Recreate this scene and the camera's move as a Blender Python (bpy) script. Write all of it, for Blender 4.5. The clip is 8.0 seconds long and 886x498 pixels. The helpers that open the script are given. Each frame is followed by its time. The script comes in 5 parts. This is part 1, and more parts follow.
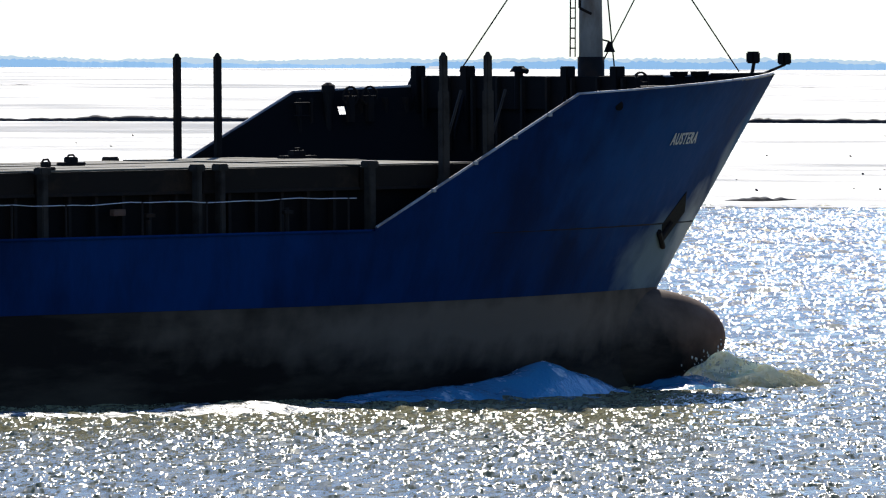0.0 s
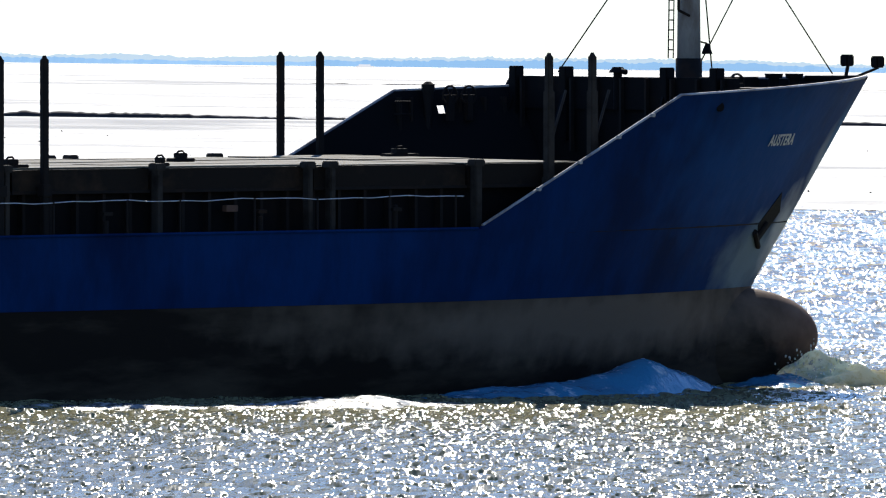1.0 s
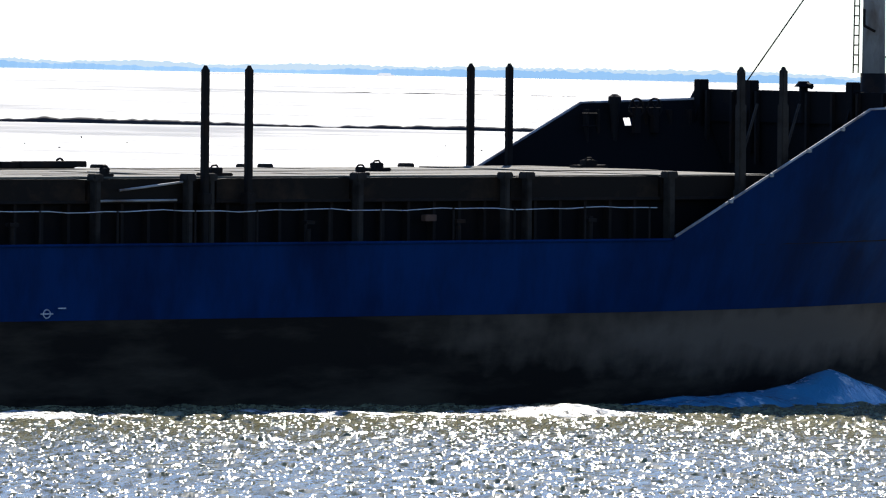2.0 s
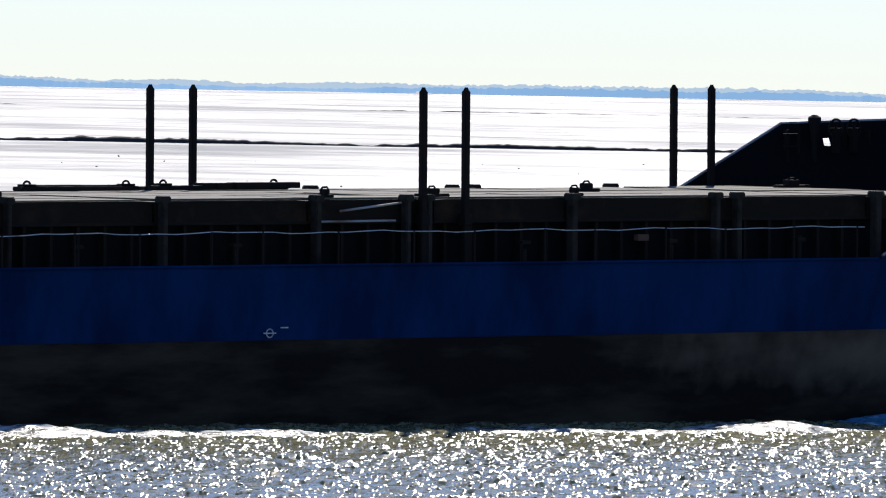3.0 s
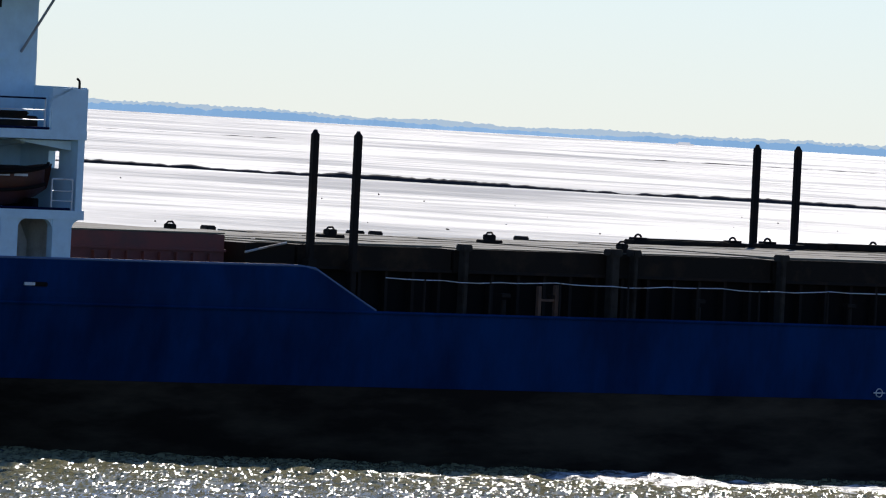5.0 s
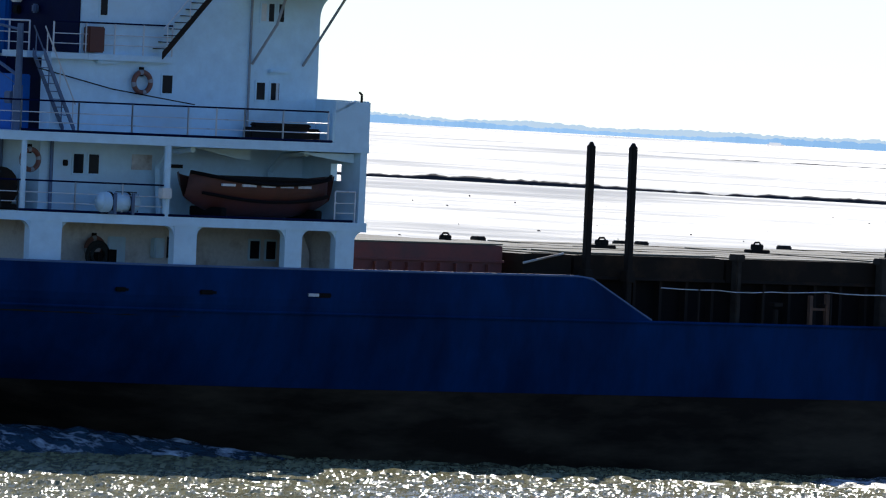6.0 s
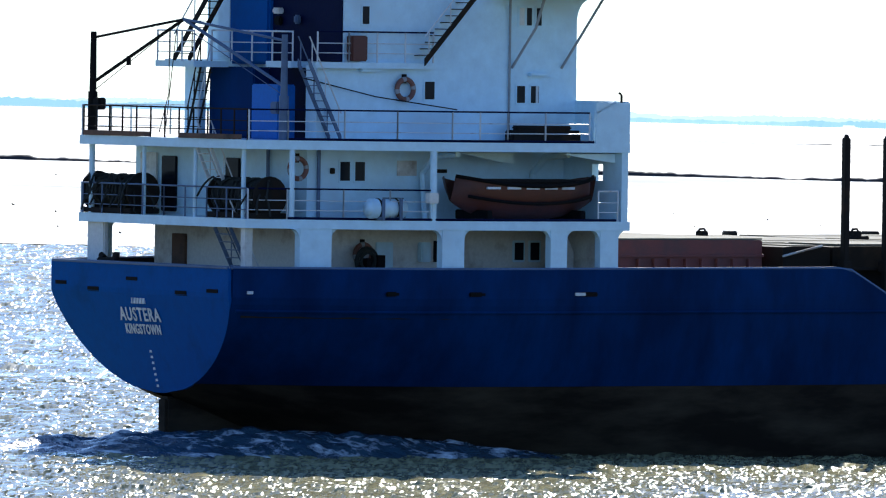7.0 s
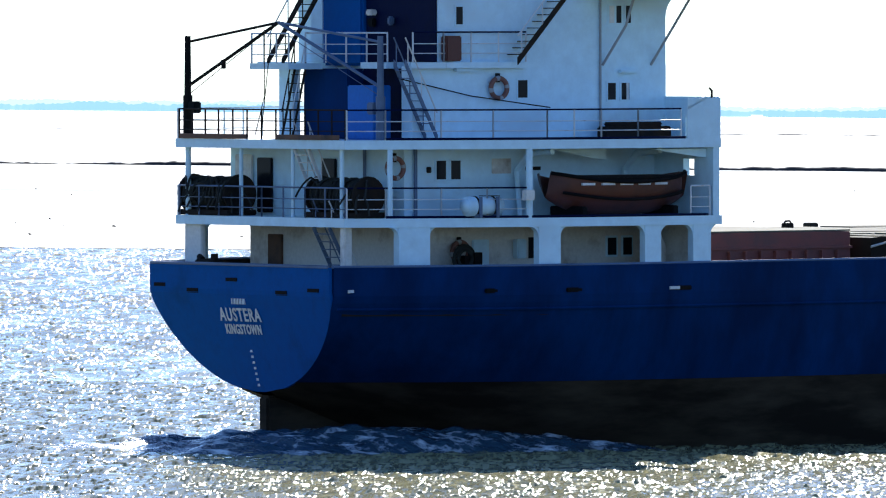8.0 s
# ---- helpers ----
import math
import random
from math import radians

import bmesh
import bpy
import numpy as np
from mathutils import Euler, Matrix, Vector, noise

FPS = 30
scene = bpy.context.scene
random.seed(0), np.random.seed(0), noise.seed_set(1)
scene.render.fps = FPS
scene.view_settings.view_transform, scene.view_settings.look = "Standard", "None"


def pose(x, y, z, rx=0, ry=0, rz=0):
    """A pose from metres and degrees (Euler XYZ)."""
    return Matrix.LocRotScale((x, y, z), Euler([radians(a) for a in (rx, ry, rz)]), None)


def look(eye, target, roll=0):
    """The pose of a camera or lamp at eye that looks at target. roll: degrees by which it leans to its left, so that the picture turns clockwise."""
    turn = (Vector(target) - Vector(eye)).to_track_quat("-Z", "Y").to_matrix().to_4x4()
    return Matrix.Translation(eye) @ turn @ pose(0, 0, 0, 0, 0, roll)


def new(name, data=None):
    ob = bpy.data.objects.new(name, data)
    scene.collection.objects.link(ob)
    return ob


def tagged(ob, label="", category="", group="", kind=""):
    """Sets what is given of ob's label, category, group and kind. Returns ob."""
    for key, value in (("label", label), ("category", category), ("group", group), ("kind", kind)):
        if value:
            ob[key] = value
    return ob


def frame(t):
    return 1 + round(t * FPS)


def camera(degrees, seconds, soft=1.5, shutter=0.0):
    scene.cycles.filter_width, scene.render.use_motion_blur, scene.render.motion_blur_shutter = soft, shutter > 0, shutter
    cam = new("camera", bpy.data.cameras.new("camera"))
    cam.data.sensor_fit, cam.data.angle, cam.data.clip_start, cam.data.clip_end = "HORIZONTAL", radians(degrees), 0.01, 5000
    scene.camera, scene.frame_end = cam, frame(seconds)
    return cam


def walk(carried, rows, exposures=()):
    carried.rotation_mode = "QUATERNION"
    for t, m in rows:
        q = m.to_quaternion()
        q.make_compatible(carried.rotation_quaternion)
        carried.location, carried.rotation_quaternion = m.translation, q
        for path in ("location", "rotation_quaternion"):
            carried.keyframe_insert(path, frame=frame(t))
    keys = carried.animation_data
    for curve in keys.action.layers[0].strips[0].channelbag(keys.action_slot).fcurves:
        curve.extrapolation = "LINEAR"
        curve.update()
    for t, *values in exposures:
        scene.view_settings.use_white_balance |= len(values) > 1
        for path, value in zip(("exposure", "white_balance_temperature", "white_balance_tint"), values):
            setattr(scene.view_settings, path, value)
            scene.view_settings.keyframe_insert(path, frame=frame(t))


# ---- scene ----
# Camera: a long lens on a dyke, panning after the ship. Rows: seconds, yaw (left), pitch, roll.
EYE = Vector((0, 0, 11.1))
cam = camera(4.6, 8.0, soft=1.15)
CAM_ROWS = [
    (0, 0.136, -0.955, 0.200),
    (0.5, -0.119, -0.956, 0.330),
    (1, -0.239, -0.960, 0.690),
    (1.5, -0.231, -0.945, 1.200),
    (3, 0.055, -0.822, 1.059),
    (3.5, 0.227, -0.768, 1.610),
    (4, 0.587, -0.697, 2.270),
    (5.5, 1.555, -0.632, 3.640),
    (6, 1.871, -0.654, 3.220),
    (6.5, 2.069, -0.678, 2.330),
    (7, 2.270, -0.703, 1.510),
    (7.1, 2.267, -0.706, 1.450),
    (7.2, 2.338, -0.710, 1.400),
    (7.3, 2.350, -0.713, 1.340),
    (7.4, 2.304, -0.717, 1.290),
    (7.5, 2.167, -0.720, 1.230),
    (7.6, 1.973, -0.720, 1.090),
    (7.7, 1.870, -0.720, 0.960),
    (7.8, 1.811, -0.719, 0.820),
    (7.9, 1.803, -0.719, 0.690),
    (8, 1.803, -0.719, 0.550),
]


def aim(yaw, pitch, roll):
    a, b = radians(yaw), radians(pitch)
    way = Vector((-math.sin(a) * math.cos(b), math.cos(a) * math.cos(b), math.sin(b)))
    return look(EYE, EYE + way * 100, roll)


EXPOSURES = [(0.0, -0.22, 6650, 10), (0.9, -0.15, 6650, 10), (1.6, 0.0, 6650, 10), (3.0, -0.42, 6550, 13), (4.2, -0.52, 6550, 13), (5.4, -0.56, 6500, 13), (5.8, -0.38, 6450, 11), (6.2, -0.08, 6400, 10), (6.6, 0.26, 6400, 8), (8.0, 0.42, 6400, 8)]
walk(cam, [(t, aim(y, p, r)) for t, y, p, r in CAM_ROWS], EXPOSURES)

# The ship's way: metres a second along its heading, at a steady speed.
SPEED = 7.609
SHIP_ROWS = [(t * 0.5, SPEED * t * 0.5) for t in range(17)]
HEADING, TRIM = 37.94, 0.83


def ship_pose(run):
    a = radians(HEADING)
    return pose(-66.307 + run * math.cos(a), 329.913 + run * math.sin(a), 0, 0, 0, HEADING) @ pose(0, 0, -0.783, 0, -TRIM, 0)


# ---- sky and sun ----
SUN_AZ, SUN_EL = 1.5, 34.0
world = bpy.data.worlds.new("sky")
scene.world = world
world.use_nodes = True
wn = world.node_tree.nodes
sky = wn.new("ShaderNodeTexSky")
sky.sky_type = "NISHITA"
sky.sun_disc = False
sky.sun_elevation, sky.sun_rotation = radians(SUN_EL), radians(SUN_AZ)
sky.air_density, sky.dust_density, sky.ozone_density = 1.0, 0.15, 3.0
tint = wn.new("ShaderNodeMixRGB")
tint.blend_type = "MULTIPLY"
tint.inputs[0].default_value = 1.0
tint.inputs[2].default_value = (0.70, 0.91, 1.34, 1)
world.node_tree.links.new(sky.outputs[0], tint.inputs[1])
world.node_tree.links.new(tint.outputs[0], wn["Background"].inputs[0])
wn["Background"].inputs[1].default_value = 0.122
sun = new("sun", bpy.data.lights.new("sun", "SUN"))
sun.data.energy, sun.data.angle, sun.data.color = 5.0, radians(0.6), (1.0, 0.95, 0.86)
e = radians(SUN_EL)
sun_way = Vector((math.sin(radians(SUN_AZ)) * math.cos(e), math.cos(radians(SUN_AZ)) * math.cos(e), math.sin(e)))
sun.matrix_world = look(sun_way * 500, (0, 0, 0))


# ---- materials ----
def material(name, base, rough=0.6, metal=0.0, spots=None, amount=0.4, scale=0.6, grain=8.0, bump=0.15, stretch=(1, 1, 1), spec=0.5):
    """A painted or bare surface: base colour, a second colour in patches, fine grain and relief."""
    m = bpy.data.materials.new(name)
    m.use_nodes = True
    n, l = m.node_tree.nodes, m.node_tree.links
    p = n["Principled BSDF"]
    co = n.new("ShaderNodeTexCoord")
    mp = n.new("ShaderNodeMapping")
    mp.inputs["Scale"].default_value = stretch
    l.new(co.outputs["Object"], mp.inputs[0])
    big, fine = n.new("ShaderNodeTexNoise"), n.new("ShaderNodeTexNoise")
    for q, s, d in ((big, scale, 6.0), (fine, grain, 4.0)):
        q.inputs["Scale"].default_value, q.inputs["Detail"].default_value = s, d
        q.inputs["Roughness"].default_value = 0.62
        l.new(mp.outputs[0], q.inputs["Vector"])
    ramp = n.new("ShaderNodeValToRGB")
    ramp.color_ramp.elements[0].position, ramp.color_ramp.elements[1].position = 0.66 - amount * 0.4, 0.78 - amount * 0.2
    l.new(big.outputs["Fac"], ramp.inputs[0])
    mix = n.new("ShaderNodeMixRGB")
    mix.inputs[1].default_value = (*base, 1)
    mix.inputs[2].default_value = (*(spots or [c * 0.6 for c in base]), 1)
    l.new(ramp.outputs[0], mix.inputs[0])
    tone = n.new("ShaderNodeMixRGB")
    tone.blend_type = "MULTIPLY"
    tone.inputs[0].default_value = 0.35
    l.new(mix.outputs[0], tone.inputs[1])
    l.new(fine.outputs["Fac"], tone.inputs[2])
    l.new(tone.outputs[0], p.inputs["Base Color"])
    p.inputs["Metallic"].default_value = metal
    p.inputs["Specular IOR Level"].default_value = spec
    rr = n.new("ShaderNodeMapRange")
    rr.inputs["To Min"].default_value, rr.inputs["To Max"].default_value = max(0.05, rough - 0.12), min(1.0, rough + 0.12)
    l.new(fine.outputs["Fac"], rr.inputs[0])
    l.new(rr.outputs[0], p.inputs["Roughness"])
    b = n.new("ShaderNodeBump")
    b.inputs["Strength"].default_value, b.inputs["Distance"].default_value = bump, 0.03
    l.new(fine.outputs["Fac"], b.inputs["Height"])
    l.new(b.outputs[0], p.inputs["Normal"])
    return m


HULL_BLUE = material("blue_hull_paint", (0.001, 0.037, 0.142), 0.55, spots=(0.001, 0.019, 0.075), amount=0.7, scale=0.3, grain=3.0, bump=0.1, stretch=(1.3, 1, 0.45), spec=0.04)


def lit_patch(m, centre, size, colour):
    """Adds a ragged patch of paler colour about a place: scraped paint and painted-in light."""
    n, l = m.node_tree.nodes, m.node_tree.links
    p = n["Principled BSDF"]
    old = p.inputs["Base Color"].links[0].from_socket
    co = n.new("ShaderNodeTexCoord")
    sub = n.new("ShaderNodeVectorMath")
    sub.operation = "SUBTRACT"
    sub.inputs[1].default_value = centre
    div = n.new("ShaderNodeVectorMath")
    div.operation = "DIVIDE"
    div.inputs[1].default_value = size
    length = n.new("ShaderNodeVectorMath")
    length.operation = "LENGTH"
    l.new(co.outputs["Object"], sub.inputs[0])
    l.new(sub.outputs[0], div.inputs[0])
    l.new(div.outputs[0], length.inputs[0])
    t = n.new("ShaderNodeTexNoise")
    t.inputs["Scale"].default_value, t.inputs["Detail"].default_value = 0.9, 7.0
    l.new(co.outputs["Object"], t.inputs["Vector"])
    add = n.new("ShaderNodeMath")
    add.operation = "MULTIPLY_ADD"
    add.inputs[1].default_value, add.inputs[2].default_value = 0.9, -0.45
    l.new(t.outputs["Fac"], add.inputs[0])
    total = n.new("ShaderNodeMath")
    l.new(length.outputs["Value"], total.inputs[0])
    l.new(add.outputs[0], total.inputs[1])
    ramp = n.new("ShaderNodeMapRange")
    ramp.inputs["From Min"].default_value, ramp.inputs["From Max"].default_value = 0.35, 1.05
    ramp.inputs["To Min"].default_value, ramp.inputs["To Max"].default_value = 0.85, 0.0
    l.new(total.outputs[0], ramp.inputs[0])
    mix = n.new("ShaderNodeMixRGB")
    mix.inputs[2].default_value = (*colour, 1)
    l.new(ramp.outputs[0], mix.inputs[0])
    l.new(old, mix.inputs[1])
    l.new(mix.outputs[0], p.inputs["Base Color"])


# Bow: scraped paint, and the sunlight along flare and stem painted in.
lit_patch(HULL_BLUE, (89.0, -4.0, 7.6), (9.0, 6.0, 3.6), (0.002, 0.060, 0.20))
lit_patch(HULL_BLUE, (91.4, -1.6, 3.7), (3.8, 3.0, 2.1), (0.19, 0.25, 0.26))
lit_patch(HULL_BLUE, (93.6, 0.0, 4.6), (1.4, 2.2, 2.4), (0.55, 0.54, 0.49))
lit_patch(HULL_BLUE, (95.4, 0.0, 6.8), (1.0, 1.7, 2.4), (0.36, 0.39, 0.40))
lit_patch(HULL_BLUE, (96.2, 0.0, 8.4), (1.1, 1.0, 2.6), (0.05, 0.15, 0.27))
FOULING = material("worn_brown_bottom_paint", (0.019, 0.014, 0.010), 0.75, spots=(0.075, 0.056, 0.037), amount=0.6, scale=0.3, grain=2.5, bump=0.2, stretch=(0.6, 1, 2.6), spec=0.1)
# Bulb: rust brown, with the sun on its top mixed into the colour.
lit_patch(FOULING, (96.5, 0.0, 2.2), (6.0, 5.0, 2.6), (0.25, 0.135, 0.08))
# Glitter light on the fore bottom paint, painted in as a paler band.
lit_patch(FOULING, (81.0, -5.0, 2.0), (19.0, 9.0, 1.6), (0.19, 0.14, 0.098))
WHITE = material("white_ship_paint", (0.66, 0.89, 0.99), 0.45, spots=(0.55, 0.68, 0.74), amount=0.22, scale=0.5, grain=2.0, bump=0.05)
NAVY = material("dark_navy_shade_and_rail_paint", (0.001, 0.006, 0.04), 0.6, amount=0.4, spec=0.08)
LOCKER_BLUE = material("light_blue_locker_paint", (0.02, 0.19, 0.6), 0.5, amount=0.3, spec=0.2)
FUNNEL_STERN_BLUE = material("blue_funnel_and_lit_stern_paint", (0.002, 0.095, 0.33), 0.55, spots=(0.003, 0.07, 0.22), amount=0.4, scale=0.5, grain=3.0, spec=0.05)
DARK = material("dark_brown_steel", (0.022, 0.018, 0.015), 0.7, spots=(0.045, 0.026, 0.016), amount=0.4, scale=0.9, grain=5.0, spec=0.1)
STANCHION = material("worn_grey_brown_stanchion", (0.055, 0.046, 0.036), 0.7, spots=(0.025, 0.019, 0.014), amount=0.5, scale=1.2, grain=5.0, spec=0.1)
COVER = material("weathered_hatch_cover", (0.022, 0.016, 0.011), 0.7, spots=(0.06, 0.036, 0.02), amount=0.4, scale=0.5, grain=4.0, spec=0.1)
PLY = material("pale_worn_hatch_top", (0.2, 0.18, 0.125), 0.75, spots=(0.09, 0.075, 0.05), amount=0.5, scale=0.45, grain=3.0, stretch=(0.5, 1, 1), spec=0.15)
BLACK = material("black_painted_steel", (0.007, 0.0065, 0.0065), 0.7, spots=(0.02, 0.012, 0.008), amount=0.3, spec=0.1)
RED = material("faded_red_steel", (0.24, 0.06, 0.045), 0.65, spots=(0.13, 0.06, 0.05), amount=0.5, scale=0.8)
BOAT = material("faded_orange_fibreglass", (0.115, 0.03, 0.018), 0.55, spots=(0.06, 0.02, 0.013), amount=0.4, scale=0.8)
RAILW = material("white_rail_paint", (0.7, 0.72, 0.72), 0.4, spots=(0.35, 0.25, 0.18), amount=0.25, scale=2.0)
RAILB = material("blue_grey_rail_paint", (0.10, 0.16, 0.26), 0.5)
MASTW = material("stained_mast_paint", (0.55, 0.53, 0.48), 0.5, spots=(0.22, 0.14, 0.09), amount=0.5, scale=0.7, stretch=(1, 1, 0.4))
FROTH = material("white_froth_drops", (0.85, 0.84, 0.76), 0.4)
LETTER = material("white_marks_and_bright_pane", (0.78, 0.78, 0.76), 0.5)
ROPE = material("weathered_green_rope", (0.02, 0.023, 0.018), 0.9, spots=(0.01, 0.01, 0.008), amount=0.4, scale=3.0, grain=14.0, bump=0.6)
RING_RED = material("orange_lifebuoy", (0.22, 0.08, 0.05), 0.5)
RUST = material("rusted_deck_gear", (0.16, 0.08, 0.045), 0.75, spots=(0.06, 0.04, 0.03), amount=0.5, scale=1.5)
GLASS = material("dark_window_glass", (0.008, 0.012, 0.018), 0.08, bump=0.0, amount=0.0, spec=0.12)
CREAM = material("cream_inner_bulkhead", (0.82, 0.79, 0.72), 0.55, spots=(0.42, 0.33, 0.26), amount=0.35, scale=0.7)
CANVAS = material("grey_canvas", (0.35, 0.36, 0.36), 0.8, amount=0.3)


def water_material(name, deep, foam=0.0, rough=0.1, strength=1.0, foam_scale=1.2, white=(0.75, 0.77, 0.72), thin=0.0, ripple=None, ior=1.33):
    """Rippled water, with patches of foam; thin: the share of light that passes through the froth;
    ripple: random facet slopes across and along the wind instead of a bump."""
    m = bpy.data.materials.new(name)
    m.use_nodes = True
    n, l = m.node_tree.nodes, m.node_tree.links
    p = n["Principled BSDF"]
    co = n.new("ShaderNodeTexCoord")
    heights = []
    for s, st, d in ((2.2, (1, 0.7, 1), 3.0), (8.0, (1, 0.8, 1), 3.0)):
        mp = n.new("ShaderNodeMapping")
        mp.inputs["Scale"].default_value = st
        mp.inputs["Rotation"].default_value = (0, 0, 0.5 * s)
        l.new(co.outputs["Object"], mp.inputs[0])
        q = n.new("ShaderNodeTexNoise")
        q.inputs["Scale"].default_value, q.inputs["Detail"].default_value = s, d
        l.new(mp.outputs[0], q.inputs["Vector"])
        heights.append(q)
    normal = None
    for q, dist in zip(heights, (0.14, 0.06)):
        b = n.new("ShaderNodeBump")
        b.inputs["Strength"].default_value, b.inputs["Distance"].default_value = strength, dist
        l.new(q.outputs["Fac"], b.inputs["Height"])
        if normal:
            l.new(normal.outputs[0], b.inputs["Normal"])
        normal = b
    if ripple:
        total = None
        geo = n.new("ShaderNodeNewGeometry")
        total = geo.outputs["Normal"]
        for scale, detail, slope in ripple:
            mp = n.new("ShaderNodeMapping")
            mp.inputs["Scale"].default_value = scale
            l.new(co.outputs["Object"], mp.inputs[0])
            q = n.new("ShaderNodeTexNoise")
            q.inputs["Scale"].default_value, q.inputs["Detail"].default_value = 1.0, detail
            l.new(mp.outputs[0], q.inputs["Vector"])
            sub = n.new("ShaderNodeVectorMath")
            sub.operation = "SUBTRACT"
            sub.inputs[1].default_value = (0.5, 0.5, 0.5)
            l.new(q.outputs["Color"], sub.inputs[0])
            mul = n.new("ShaderNodeVectorMath")
            mul.operation = "MULTIPLY"
            mul.inputs[1].default_value = slope
            l.new(sub.outputs[0], mul.inputs[0])
            add = n.new("ShaderNodeVectorMath")
            l.new(total, add.inputs[0])
            l.new(mul.outputs[0], add.inputs[1])
            total = add.outputs[0]
        unit = n.new("ShaderNodeVectorMath")
        unit.operation = "NORMALIZE"
        l.new(total, unit.inputs[0])
        normal = unit
    l.new(normal.outputs[0], p.inputs["Normal"])
    p.inputs["IOR"].default_value = ior
    if foam:
        f = n.new("ShaderNodeTexNoise")
        f.inputs["Scale"].default_value, f.inputs["Detail"].default_value, f.inputs["Roughness"].default_value = foam_scale, 8.0, 0.7
        l.new(co.outputs["Object"], f.inputs["Vector"])
        ramp = n.new("ShaderNodeValToRGB")
        ramp.color_ramp.elements[0].position, ramp.color_ramp.elements[1].position = 0.72 - foam * 0.4, 0.80 - foam * 0.3
        l.new(f.outputs["Fac"], ramp.inputs[0])
        mix = n.new("ShaderNodeMixRGB")
        mix.inputs[1].default_value, mix.inputs[2].default_value = (*deep, 1), (*white, 1)
        l.new(ramp.outputs[0], mix.inputs[0])
        l.new(mix.outputs[0], p.inputs["Base Color"])
        rr = n.new("ShaderNodeMapRange")
        rr.inputs["To Min"].default_value, rr.inputs["To Max"].default_value = rough, 0.8
        l.new(ramp.outputs[0], rr.inputs[0])
        l.new(rr.outputs[0], p.inputs["Roughness"])
        if thin:
            tr = n.new("ShaderNodeBsdfTranslucent")
            l.new(mix.outputs[0], tr.inputs["Color"])
            l.new(normal.outputs[0], tr.inputs["Normal"])
            both = n.new("ShaderNodeMixShader")
            both.inputs[0].default_value = thin
            l.new(p.outputs[0], both.inputs[1])
            l.new(tr.outputs[0], both.inputs[2])
            l.new(both.outputs[0], n["Material Output"].inputs["Surface"])
    else:
        p.inputs["Base Color"].default_value = (*deep, 1)
        p.inputs["Roughness"].default_value = rough
    return m


WATER = water_material("choppy_estuary_water", (0.245, 0.228, 0.112), rough=0.13, ripple=(((5.8, 0.9, 1), 2.5, (1.3, 2.3, 0)), ((0.12, 0.02, 1), 3.0, (0.1, 0.35, 0))), ior=1.2)
WAKE = water_material("churned_blue_water", (0.03, 0.065, 0.085), foam=0.52, rough=0.2, strength=0.8, foam_scale=0.9)
CREST = water_material("glassy_blue_bow_wave", (0.05, 0.29, 0.45), foam=0.40, rough=0.2, strength=0.5, foam_scale=1.1)
FOAM = water_material("white_foam", (0.12, 0.14, 0.12), foam=0.62, rough=0.22, strength=0.6, foam_scale=1.6, thin=0.25)
SPRAY = water_material("murky_yellow_spray", (0.74, 0.67, 0.38), foam=0.95, rough=0.4, strength=0.9, foam_scale=2.6, white=(0.96, 0.94, 0.80), thin=0.85)


